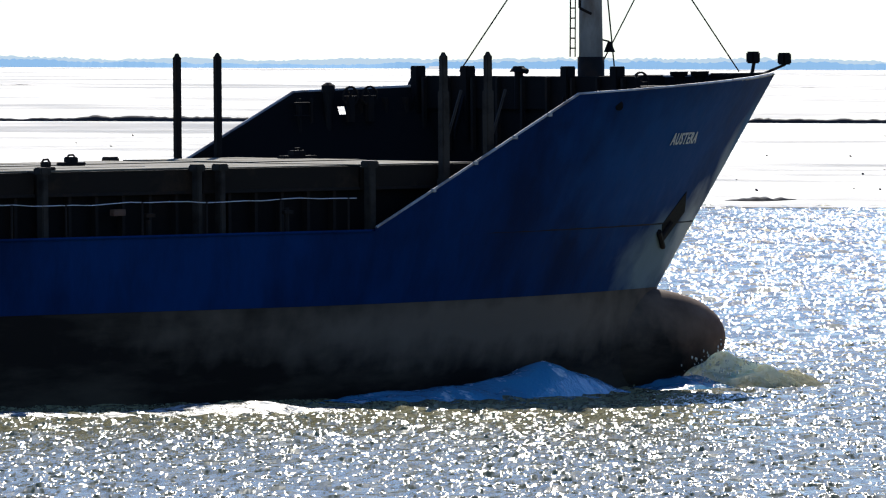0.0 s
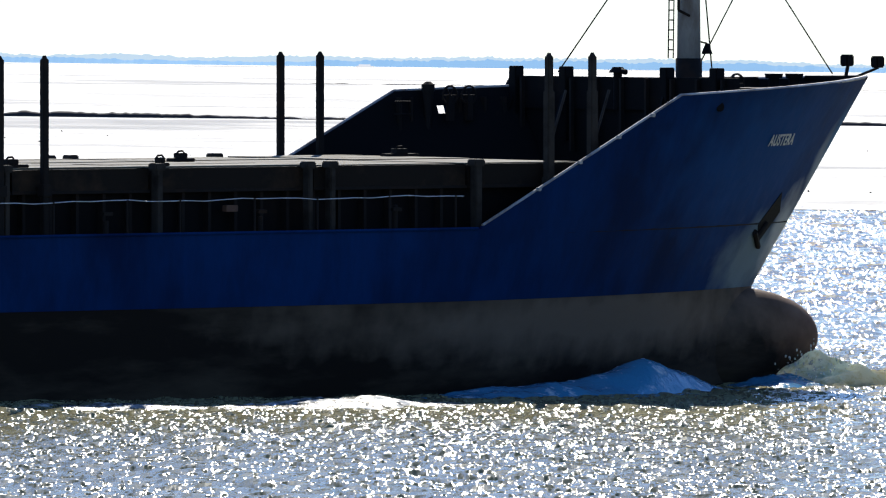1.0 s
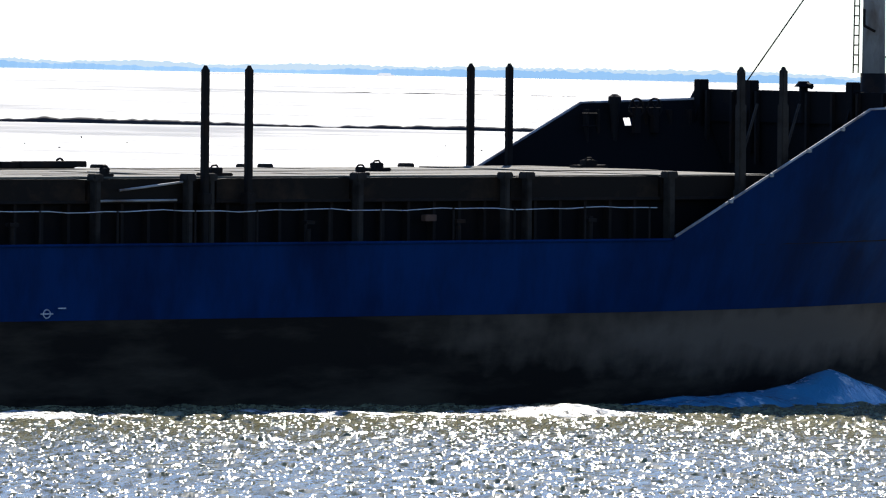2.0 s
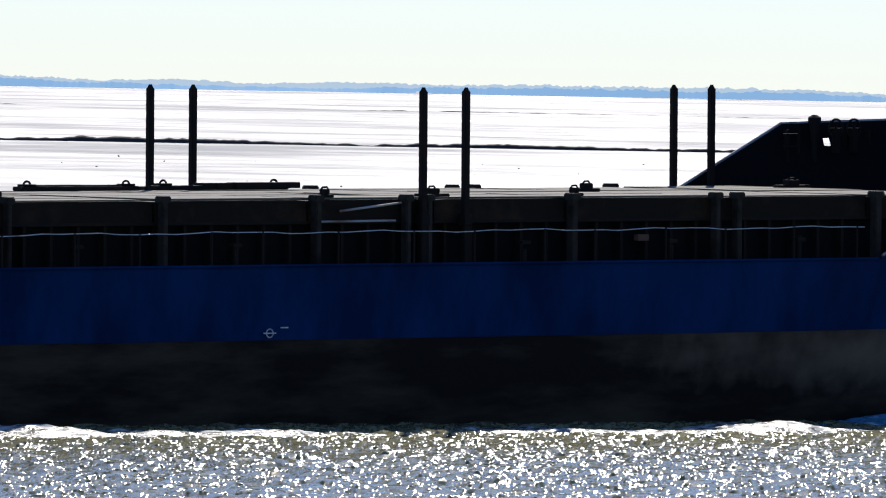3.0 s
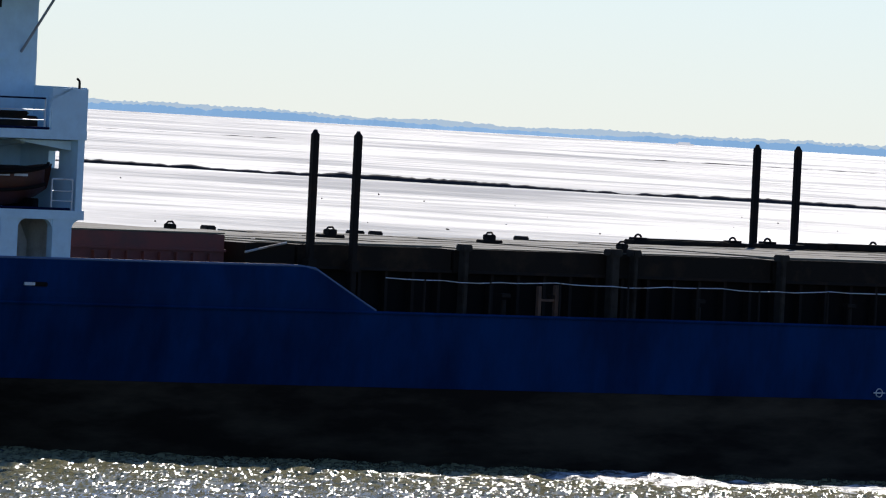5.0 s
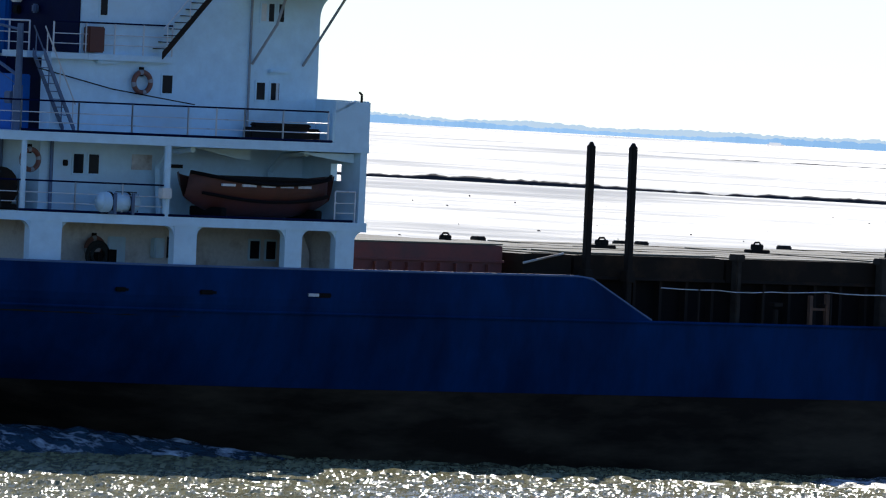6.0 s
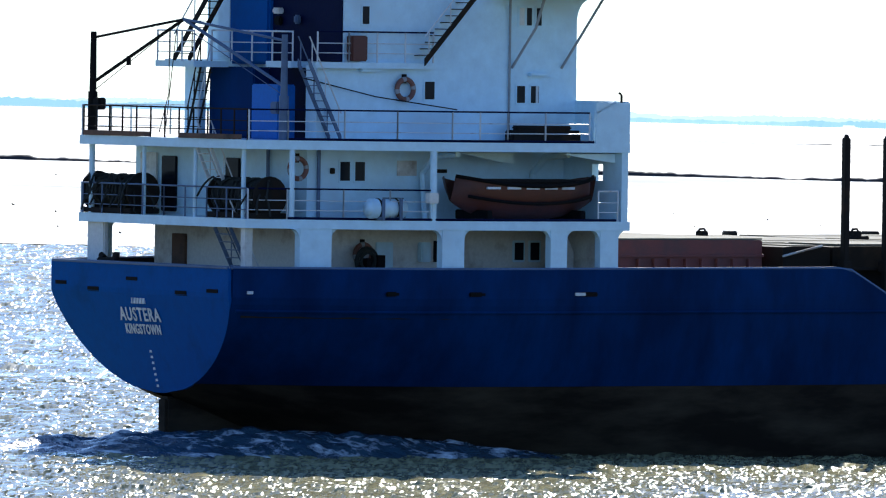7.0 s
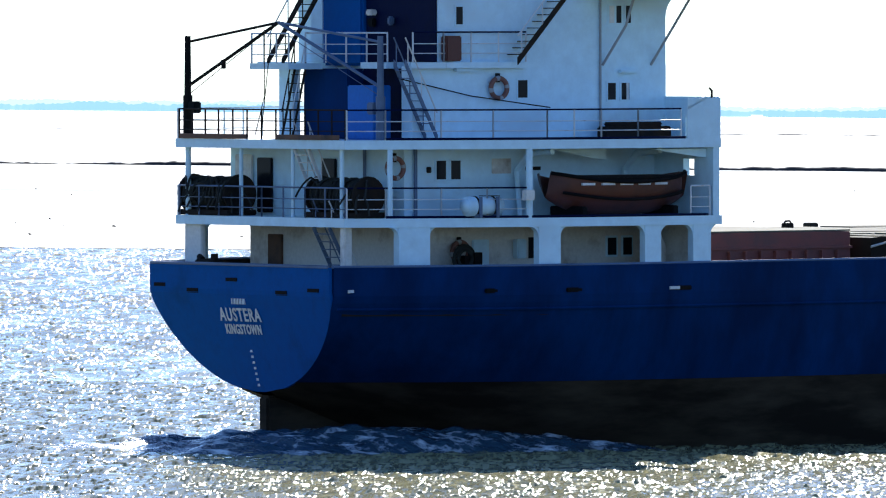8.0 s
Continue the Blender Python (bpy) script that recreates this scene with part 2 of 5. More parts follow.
def mud_material():
    m = bpy.data.materials.new("wet_tidal_mud")
    m.use_nodes = True
    n, l = m.node_tree.nodes, m.node_tree.links
    p = n["Principled BSDF"]
    co = n.new("ShaderNodeTexCoord")
    mp = n.new("ShaderNodeMapping")
    mp.inputs["Scale"].default_value = (0.009, 0.0045, 1)
    l.new(co.outputs["Object"], mp.inputs[0])
    a = n.new("ShaderNodeTexNoise")
    a.inputs["Scale"].default_value, a.inputs["Detail"].default_value, a.inputs["Roughness"].default_value = 1.0, 8.0, 0.7
    l.new(mp.outputs[0], a.inputs["Vector"])
    mp2 = n.new("ShaderNodeMapping")
    mp2.inputs["Scale"].default_value = (0.018, 0.028, 1)
    l.new(co.outputs["Object"], mp2.inputs[0])
    a2 = n.new("ShaderNodeTexNoise")
    a2.inputs["Scale"].default_value, a2.inputs["Detail"].default_value, a2.inputs["Roughness"].default_value = 1.0, 9.0, 0.72
    l.new(mp2.outputs[0], a2.inputs["Vector"])
    both = n.new("ShaderNodeMath")
    both.operation = "MULTIPLY_ADD"
    both.inputs[1].default_value = 0.5
    half_way = n.new("ShaderNodeMath")
    half_way.operation = "MULTIPLY"
    half_way.inputs[1].default_value = 0.5
    l.new(a2.outputs["Fac"], half_way.inputs[0])
    l.new(a.outputs["Fac"], both.inputs[0])
    l.new(half_way.outputs[0], both.inputs[2])
    ramp = n.new("ShaderNodeValToRGB")
    ramp.color_ramp.elements[0].position, ramp.color_ramp.elements[1].position = 0.40, 0.60
    ramp.color_ramp.elements[0].color, ramp.color_ramp.elements[1].color = (0.168, 0.184, 0.186, 1), (0.225, 0.238, 0.232, 1)
    l.new(both.outputs[0], ramp.inputs[0])
    l.new(ramp.outputs[0], p.inputs["Base Color"])
    p.inputs["Specular IOR Level"].default_value = 0.22
    rr = n.new("ShaderNodeMapRange")
    rr.inputs["To Min"].default_value, rr.inputs["To Max"].default_value = 0.44, 0.76
    l.new(ramp.outputs[0], rr.inputs[0])
    rr.inputs["From Min"].default_value, rr.inputs["From Max"].default_value = 0.180, 0.236
    l.new(rr.outputs[0], p.inputs["Roughness"])
    f = n.new("ShaderNodeTexNoise")
    f.inputs["Scale"].default_value, f.inputs["Detail"].default_value = 0.25, 6.0
    l.new(co.outputs["Object"], f.inputs["Vector"])
    b = n.new("ShaderNodeBump")
    b.inputs["Strength"].default_value, b.inputs["Distance"].default_value = 0.5, 0.35
    l.new(f.outputs["Fac"], b.inputs["Height"])
    l.new(b.outputs[0], p.inputs["Normal"])
    return m


MUD = mud_material()
BANK = material("dark_wet_mud_bank", (0.05, 0.05, 0.052), 0.85, amount=0.4, scale=0.05, grain=0.4, spec=0.04)


# Haze is put in as a pale blue glow of the woods.
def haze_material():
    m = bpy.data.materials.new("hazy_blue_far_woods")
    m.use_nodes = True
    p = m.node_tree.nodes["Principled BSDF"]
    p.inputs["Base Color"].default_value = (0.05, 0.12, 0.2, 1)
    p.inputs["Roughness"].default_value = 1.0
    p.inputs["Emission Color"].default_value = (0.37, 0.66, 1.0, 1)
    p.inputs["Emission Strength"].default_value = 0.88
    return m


HAZE = haze_material()


# ---- mesh helpers ----
def part(name, bm, mat, parent=None, label="", smooth=False, inner=None):
    """Links a bmesh as one mesh object under a thing or a part; inner: the material of faces marked 1."""
    me = bpy.data.meshes.new(name)
    bmesh.ops.recalc_face_normals(bm, faces=bm.faces)
    bm.to_mesh(me)
    bm.free()
    for f in me.polygons:
        f.use_smooth = smooth
    me.materials.append(mat)
    if inner:
        me.materials.append(inner)
    ob = new(name, me)
    if parent:
        ob.parent = parent
    if label:
        tagged(ob, label)
    return ob


def box(bm, x0, x1, y0, y1, z0, z1, bevel=0.0):
    m = Matrix.LocRotScale(((x0 + x1) / 2, (y0 + y1) / 2, (z0 + z1) / 2), None, (abs(x1 - x0), abs(y1 - y0), abs(z1 - z0)))
    r = bmesh.ops.create_cube(bm, size=1.0, matrix=m)
    if bevel:
        es = {e for v in r["verts"] for e in v.link_edges}
        bmesh.ops.bevel(bm, geom=list(es), offset=bevel, segments=2, affect="EDGES")
    return bm


def boxes(*args, bevel=0.0):
    bm = bmesh.new()
    for a in args:
        box(bm, *a, bevel=bevel)
    return bm


def tube(bm, a, b, r, n=8, r2=None):
    a, b = Vector(a), Vector(b)
    d = b - a
    m = Matrix.Translation((a + b) / 2) @ d.to_track_quat("Z", "Y").to_matrix().to_4x4()
    bmesh.ops.create_cone(bm, cap_ends=True, segments=n, radius1=r, radius2=r if r2 is None else r2, depth=d.length, matrix=m)
    return bm


def polytube(pts, r, n=6, bm=None):
    """One continuous round bar along a line of points."""
    bm = bm or bmesh.new()
    pts = [Vector(p) for p in pts]
    rings = []
    for i, p in enumerate(pts):
        d = (pts[min(i + 1, len(pts) - 1)] - pts[max(i - 1, 0)]).normalized()
        q = d.to_track_quat("Z", "Y")
        rings.append([bm.verts.new(p + q @ Vector((r * math.cos(a), r * math.sin(a), 0))) for a in (2 * math.pi * k / n for k in range(n))])
    for a, b in zip(rings, rings[1:]):
        k0 = min(range(n), key=lambda k: (b[k].co - a[0].co - (b[0].co - b[0].co)).length)
        for k in range(n):
            bm.faces.new((a[k], a[(k + 1) % n], b[(k0 + k + 1) % n], b[(k0 + k) % n]))
    bm.faces.new(rings[0][::-1])
    bm.faces.new(rings[-1])
    return bm


def tubes(segs, r, n=6):
    bm = bmesh.new()
    for a, b in segs:
        tube(bm, a, b, r, n)
    return bm


def prism(bm, pts, y0, y1):
    """A solid from an outline in x and z, between two y."""
    a = [bm.verts.new((x, y0, z)) for x, z in pts]
    b = [bm.verts.new((x, y1, z)) for x, z in pts]
    n = len(pts)
    bm.faces.new(a)
    bm.faces.new(b[::-1])
    for i in range(n):
        bm.faces.new((a[i], b[i], b[(i + 1) % n], a[(i + 1) % n]))
    return bm


def slab(bm, pts, z0, z1):
    """A solid from an outline in x and y, between two heights."""
    a = [bm.verts.new((x, y, z0)) for x, y in pts]
    b = [bm.verts.new((x, y, z1)) for x, y in pts]
    n = len(pts)
    bm.faces.new(a)
    bm.faces.new(b[::-1])
    for i in range(n):
        bm.faces.new((a[i], b[i], b[(i + 1) % n], a[(i + 1) % n]))
    return bm


def share(name, me, parent, m, label=""):
    ob = new(name, me)
    ob.parent = parent
    ob.matrix_basis = m
    if label:
        tagged(ob, label)
    return ob


RIDERS = []


def rides(ob, x, y, z, rz=0.0):
    """A thing that stands on the ship and is carried along with it."""
    RIDERS.append((ob, pose(x, y, z, 0, 0, rz)))
    return ob


# ---- water, flats and far shore ----
def ground_height(d):
    return 0.0 if d < 870 else (d - 870) * 0.00267


def wave(x, y, rng, shortest):
    """Height of a wind sea: many small wave trains about one main direction."""
    h = np.zeros_like(x)
    for i in range(60):
        length = shortest * (2.6 / shortest) ** (rng.random() ** 1.3)
        k = 2 * math.pi / length
        ang = rng.gauss(1.1, 0.75)
        h += 0.0060 * length ** 0.95 * np.sin(k * (x * math.cos(ang) + y * math.sin(ang)) + rng.uniform(0, 6.28))
    return h


def water_patch(xs, ys, shortest, seed):
    gx, gy = np.meshgrid(xs, ys)
    ex = np.minimum(gx - xs[0], xs[-1] - gx) / 3
    ey = np.minimum(gy - ys[0], ys[-1] - gy) / 3
    gz = wave(gx, gy, random.Random(seed), shortest) * np.clip(np.minimum(ex, ey), 0, 1) - 0.12
    nx, ny = len(xs), len(ys)
    i = np.arange(nx * ny).reshape(ny, nx)
    quads = np.stack([i[:-1, :-1], i[:-1, 1:], i[1:, 1:], i[1:, :-1]], -1).reshape(-1, 4)
    return np.stack([gx, gy, gz], -1).reshape(-1, 3).tolist(), quads.tolist()


def build_water():
    """One sheet: short waves where the ship passes, longer ones beyond, flat water all round."""
    x0, x1 = -70.0, 110.0
    v, f = water_patch(np.arange(-46, 62.01, 0.2), np.arange(262, 452.01, 0.3), 0.62, 1)
    k = len(v)
    w, g = water_patch(np.arange(-70, 110.01, 0.5), np.arange(452, 886, 1.0), 1.6, 2)
    v += w
    f += [tuple(a + k for a in q) for q in g]
    k = len(v)
    z = -0.12
    v += [(-4000, -600, z), (4000, -600, z), (4000, 262, z), (-4000, 262, z), (-4000, 452, z), (-46, 452, z), (-46, 262, z), (62, 262, z), (62, 452, z), (4000, 452, z), (-4000, 886, z), (x0, 886, z), (x0, 452, z), (x1, 452, z), (x1, 886, z), (4000, 886, z)]
    f += [(k, k + 1, k + 2, k + 3), (k + 3, k + 6, k + 5, k + 4), (k + 7, k + 2, k + 9, k + 8), (k + 4, k + 12, k + 11, k + 10), (k + 13, k + 9, k + 15, k + 14)]
    me = bpy.data.meshes.new("water")
    me.from_pydata(v, [], f)
    for p in me.polygons:
        p.use_smooth = True
    me.materials.append(WATER)
    tagged(new("water", me), "choppy grey-blue river water glittering in low backlight", "water", kind="structure")


def build_flats():
    bm = bmesh.new()
    rng = random.Random(4)
    rows = [870 + i * 12 for i in range(20)] + [1130, 1200, 1300, 1450, 1700, 2100, 2700, 3500, 4600]
    prev = None
    for j, d in enumerate(rows):
        row = []
        for i in range(81):
            x = -4000 + i * 100 if not 30 <= i <= 50 else -400 + (i - 36) * 60
            edge = 6 * math.sin(i * 0.9) + 4 * math.sin(i * 2.3) if j == 0 else 0
            row.append(bm.verts.new((x, d + edge, -0.05 if j == 0 else ground_height(d) + rng.uniform(-0.05, 0.05) * (d < 3000))))
        if prev:
            for i in range(80):
                bm.faces.new((prev[i], prev[i + 1], row[i + 1], row[i]))
        prev = row
    tagged(part("ground", bm, MUD, smooth=True), "pale wet tidal mud flats shining in the sun", "mud flats", kind="structure")


def build_bank(name, d0, height, depth, label, seed, gaps=0.0):
    """A low dark creek edge across the flats, uneven in height."""
    rng = random.Random(seed)
    noise_at = lambda x, s: noise.noise(Vector((x * s, seed * 7.3, 0)))
    bm = bmesh.new()
    prev = None
    for i in range(900):
        x = -260 + i * 0.7
        d = d0 + 25 * noise_at(x, 0.006) + 6 * noise_at(x, 0.05)
        h = max(0.04, height * (0.75 + 0.7 * noise_at(x, 0.03) + 0.45 * noise_at(x, 0.25) + rng.uniform(-0.1, 0.1)) - gaps)
        z = ground_height(d) - 0.15
        ring = [bm.verts.new((x, d + a * depth, z + b * h)) for a, b in ((0, 0), (0.1, 0.85), (0.35, 1.1), (0.7, 0.9), (1, 0))]
        if prev:
            for a in range(4):
                bm.faces.new((prev[a], ring[a], ring[a + 1], prev[a + 1]))
        prev = ring
    tagged(part(name, bm, BANK), label, "mud bank", kind="structure")


def build_shore(seed, dist, low, swell, mat, label):
    rng = random.Random(seed)
    bm = bmesh.new()
    prev = None
    for i in range(1500):
        x = -700 + i * 1.0
        t = 0.5 + 0.5 * noise.noise(Vector((x * 0.006, 3.1 + seed, 0)))
        h = low + swell * t + 1.1 * noise.noise(Vector((x * 0.03, 1.2 + seed, 0))) + 0.7 * noise.noise(Vector((x * 0.15, 4.2, 0))) + 0.9 * rng.random() * (0.3 + t)
        a, b, c = bm.verts.new((x, dist, 9.0)), bm.verts.new((x, dist + 5, 9.6 + max(0.3, h))), bm.verts.new((x, dist + 60, 9.0))
        if prev:
            bm.faces.new((prev[0], a, b, prev[1]))
            bm.faces.new((prev[1], b, c, prev[2]))
        prev = (a, b, c)
    tagged(part("backdrop", bm, mat), label, "far shore", kind="structure")


build_water()
build_flats()
build_bank("mud_bank", 1715, 0.8, 5.0, "dark uneven creek bank across the mud flats", 3)
build_bank("mud_bank", 2900, 0.34, 6.0, "thin dark creek line across far flats", 5, gaps=0.14)


def build_stones():
    rng = random.Random(12)
    bm = bmesh.new()
    for i in range(150):
        x, d = rng.uniform(-140, 160), rng.choice((rng.uniform(930, 1500), rng.uniform(930, 1100)))
        s = rng.uniform(0.05, 0.13)
        m = Matrix.LocRotScale((x, d, ground_height(d) + s * 0.3), Euler((rng.random(), rng.random(), rng.random())), (s * rng.uniform(1, 2.2), s, s))
        bmesh.ops.create_icosphere(bm, subdivisions=1, radius=1.0, matrix=m)
    tagged(part("mud_lump", bm, BANK), "scattered dark lumps and birds on the mud flats", "mud lumps", kind="stuff")


build_stones()


def build_spit():
    """A low muddy spit at the edge of the flats."""
    bm = bmesh.new()
    prev = None
    for i in range(60):
        x = 20.5 + i * 0.12
        w = math.sin(math.pi * i / 59)
        h = 0.34 * w * (0.7 + 0.6 * noise.noise(Vector((x * 1.3, 2.0, 0))))
        row = [bm.verts.new((x, 903 + a * 14 * w + i * 0.12, ground_height(905) + b * h - 0.02)) for a, b in ((-0.5, 0), (-0.46, 0.9), (0.1, 1.0), (0.5, 0))]
        if prev:
            for a in range(3):
                bm.faces.new((prev[a], row[a], row[a + 1], prev[a + 1]))
        prev = row
    tagged(part("mud_spit", bm, BANK), "low dark mud spit at the water's edge", "mud bank", kind="structure")


build_spit()
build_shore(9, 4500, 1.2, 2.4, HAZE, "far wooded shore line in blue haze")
# A paler glow for the thicker haze farther off.
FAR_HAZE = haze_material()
FAR_HAZE.name = "hazy_pale_farther_woods"
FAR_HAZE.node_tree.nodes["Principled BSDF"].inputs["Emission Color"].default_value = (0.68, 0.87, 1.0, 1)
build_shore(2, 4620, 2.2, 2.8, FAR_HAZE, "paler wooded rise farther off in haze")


# The ferry glows too, to keep its shaded side a hazy white.
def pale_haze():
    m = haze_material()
    m.name = "hazy_white_far_glow"
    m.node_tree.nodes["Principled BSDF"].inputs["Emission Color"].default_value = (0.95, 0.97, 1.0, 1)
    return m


def build_ferry():
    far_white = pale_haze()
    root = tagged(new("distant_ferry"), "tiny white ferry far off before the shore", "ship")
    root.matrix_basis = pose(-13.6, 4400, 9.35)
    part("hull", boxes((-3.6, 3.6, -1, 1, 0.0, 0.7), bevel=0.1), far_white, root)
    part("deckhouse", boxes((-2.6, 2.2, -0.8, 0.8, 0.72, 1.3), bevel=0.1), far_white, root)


build_ferry()

# ---- the cargo ship ----
# Ship space: x from the transom to the bow, y to port, z up from the waterline amidships.
ship = tagged(new("cargo_ship"), "blue general cargo ship with white aft accommodation under way", "ship")
BEAM = 8.34


def stem(z):
    return 92.5 + (z - 2.83) * 0.735 if z > 2.83 else 92.5 - (2.83 - z) * 0.15


def shoulder(z):
    return 66 + (z - 2.8) * 14 / 7.2 if z > 2.8 else 66 - (2.8 - z) * 1.5


def deck_half(x):
    return BEAM - 3.14 * (1 - x / 10) ** 2 if x < 10 else BEAM


def keel(x):
    return max(-3.2, 2.75 - 5.95 * x / 16)


def half(x, z):
    """Half the hull's breadth at a place and height."""
    b = deck_half(x)
    s, e = shoulder(z), stem(z)
    if x > s:
        b *= max(0.0, 1 - ((x - s) / (e - s)) ** 2.1)
    if z < 5.7:
        k = keel(x)
        q = (5.7 - z) / (5.7 - k)
        f = math.sqrt(max(0.0, 1 - q ** 1.35))
        b *= f ** (1 - 0.88 * min(1, x / 42))
    return b


def sheer(x):
    """The height of the plating's top edge."""
    pts = ((0, 6.66), (23.1, 6.7), (25.75, 5.3), (73.75, 5.3), (82.65, 9.7), (90, 9.95), (97.9, 10.2))
    for (a, p), (b, q) in zip(pts, pts[1:]):
        if x <= b:
            return p + (q - p) * (x - a) / (b - a)
    return pts[-1][1]


def aft_end(z):
    return max(0.0, (5.75 - z) * 0.27) if z >= 2.41 else 0.902 + (2.41 - z) * 16 / 5.95


def hull_skin(z0, z1, nz, nx=150):
    bm = bmesh.new()
    for side in (-1, 1):
        grid = []
        for j in range(nz + 1):
            z = z0 + (z1 - z0) * j / nz
            a, b = aft_end(z), stem(z)
            row = []
            for i in range(nx + 1):
                s = i / nx
                s = s - 0.35 * math.sin(2 * math.pi * s) / (2 * math.pi) * 1.6
                x = a + (b - a) * s
                row.append(bm.verts.new((x, side * half(x, z), z)))
            grid.append(row)
        for j in range(nz):
            for i in range(nx):
                bm.faces.new((grid[j][i], grid[j][i + 1], grid[j + 1][i + 1], grid[j + 1][i]))
    bmesh.ops.remove_doubles(bm, verts=bm.verts, dist=0.002)
    return bm


def plating(xs, low, top, side, nz=6, thick=0.14, hole=None):
    """Upstanding hull plating with thickness, from a lower height to its top edge."""
    bm = bmesh.new()
    grids = []
    for off in (0.0, thick):
        g = []
        for x in xs:
            z0, z1 = low(x), top(x)
            col = []
            for j in range(nz + 1):
                z = z0 + (z1 - z0) * j / nz
                xx = min(x, stem(z) - 0.01 - off * 1.2) if x > 80 else x
                col.append(bm.verts.new((xx, side * max(0.005, half(xx, z) - off), z)))
            g.append(col)
        grids.append(g)
    n = len(xs)
    for mark, g in enumerate(grids):
        for i in range(n - 1):
            for j in range(nz):
                if hole and g[i][j].co.x <= hole[0] < g[i + 1][j].co.x and g[i][j].co.z <= hole[1] < g[i][j + 1].co.z:
                    continue
                if (g[i][j].co - g[i + 1][j].co).length > 1e-4 or (g[i][j + 1].co - g[i + 1][j + 1].co).length > 1e-4:
                    bm.faces.new((g[i][j], g[i + 1][j], g[i + 1][j + 1], g[i][j + 1])).material_index = mark
    for i in range(n - 1):
        bm.faces.new((grids[0][i][nz], grids[0][i + 1][nz], grids[1][i + 1][nz], grids[1][i][nz]))
    for i in (0, n - 1):
        for j in range(nz):
            bm.faces.new((grids[0][i][j], grids[0][i][j + 1], grids[1][i][j + 1], grids[1][i][j]))
    bmesh.ops.remove_doubles(bm, verts=bm.verts, dist=0.001)
    return bm


def span(a, b, n):
    return [a + (b - a) * i / n for i in range(n + 1)]


def build_hull():
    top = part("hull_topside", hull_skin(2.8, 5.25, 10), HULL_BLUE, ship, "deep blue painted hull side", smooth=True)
    part("hull_bottom", hull_skin(-2.2, 2.795, 14), FOULING, ship, "worn brown underwater paint above the waterline", smooth=True)
    low = lambda x: 5.25
    for side in (-1, 1):
        part("bulwark", plating(span(0.14, 25.8, 52), low, sheer, side), HULL_BLUE, ship, "blue poop bulwark", inner=DARK)
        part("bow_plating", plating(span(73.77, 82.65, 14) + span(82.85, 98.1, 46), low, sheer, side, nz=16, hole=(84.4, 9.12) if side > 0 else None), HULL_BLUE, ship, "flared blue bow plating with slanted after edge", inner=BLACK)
        # rounded capping along the slant and the top edge
        pts = [(x, side * (half(x, sheer(x)) - 0.06), sheer(x) + 0.02) for x in span(73.85, 82.65, 12) + span(83.2, 97.6, 30)]
        # Pale mast paint stands for the light along the bow's edge.
        part("cap_rail", polytube(pts, 0.06, 6), MASTW, ship)
        pts = [(x, side * (half(x, sheer(x)) - 0.06), sheer(x) + 0.02) for x in span(0.1, 25.8, 40)]
        part("cap_rail", polytube(pts, 0.06, 6), RAILB, ship)
        # knuckle line and rubbing strake
        pts = [(x, side * (half(x, 5.27) + 0.01), 5.27) for x in span(0.3, 73.6, 90)]
        part("rubbing_strake", polytube(pts, 0.06, 6), HULL_BLUE, ship)
    # transom, rounded below
    bm = bmesh.new()
    zs = span(2.42, 6.66, 26)
    left = [bm.verts.new((aft_end(z) - 0.004, -half(aft_end(z), z), z)) for z in zs]
    right = [bm.verts.new((aft_end(z) - 0.004, half(aft_end(z), z), z)) for z in zs]
    for j in range(26):
        bm.faces.new((left[j], right[j], right[j + 1], left[j + 1]))
    bmesh.ops.remove_doubles(bm, verts=bm.verts, dist=0.002)
    g = bmesh.ops.extrude_face_region(bm, geom=bm.faces[:])
    bmesh.ops.translate(bm, verts=[v for v in g["geom"] if isinstance(v, bmesh.types.BMVert)], vec=(0.12, 0, 0))
    # Lighter blue than the sides: light on the stern is in its colour.
    part("transom", bm, FUNNEL_STERN_BLUE, ship, "flat blue transom with rounded lower edge")
    part("stern_cap_rail", tubes([((0.02, -5.15, 6.68), (0.02, 5.15, 6.68))], 0.06), RAILB, ship)
    # fairleads in the bulwark, dark oval openings with a lip
    for x, y, z in ((-0.03, 4.6, 5.95), (-0.03, 2.68, 5.8), (-0.03, 0.4, 6.18), (-0.03, -2.47, 5.8), (-0.03, -4.3, 5.9)):
        bm = boxes((x, x + 0.1, y - 0.36, y + 0.36, z - 0.1, z + 0.1), bevel=0.04)
        part("fairlead", bm, BLACK, ship)
    for x in (4.97, 7.85, 12.3):
        y = -half(x, 5.9) - 0.02
        part("fairlead", boxes((x - 0.32, x + 0.32, y - 0.03, y + 0.08, 5.8, 5.95), bevel=0.03), BLACK, ship)
    for x, w in ((0.6, 0.2), (11.9, 0.4)):
        y = -half(x, 5.85) - 0.03
        part("scupper_lip", boxes((x - w / 2, x + w / 2, y - 0.03, y + 0.05, 5.83, 5.93)), RAILW, ship)
    # rudder post and stern frame
    bm = boxes((0.5, 0.95, 2.2, 3.3, 6.3, 6.82), bevel=0.05)
    tube(bm, (0.7, 2.4, 6.8), (0.7, 2.4, 7.0), 0.13, 10)
    tube(bm, (0.7, 3.1, 6.8), (0.7, 3.3, 6.9), 0.1, 10)
    part("stern_roller", bm, DARK, ship, "dark mooring roller behind the stern bulwark")
    part("rudder", boxes((0.98, 4.2, -0.28, 0.28, -2.4, 2.3), bevel=0.1), FOULING, ship)
    # bulbous bow
    bm = bmesh.new()
    n, rings = 28, []
    for i in range(25):
        s = i / 24
        x = 82 + 13.4 * (1 - (1 - s) ** 1.7)
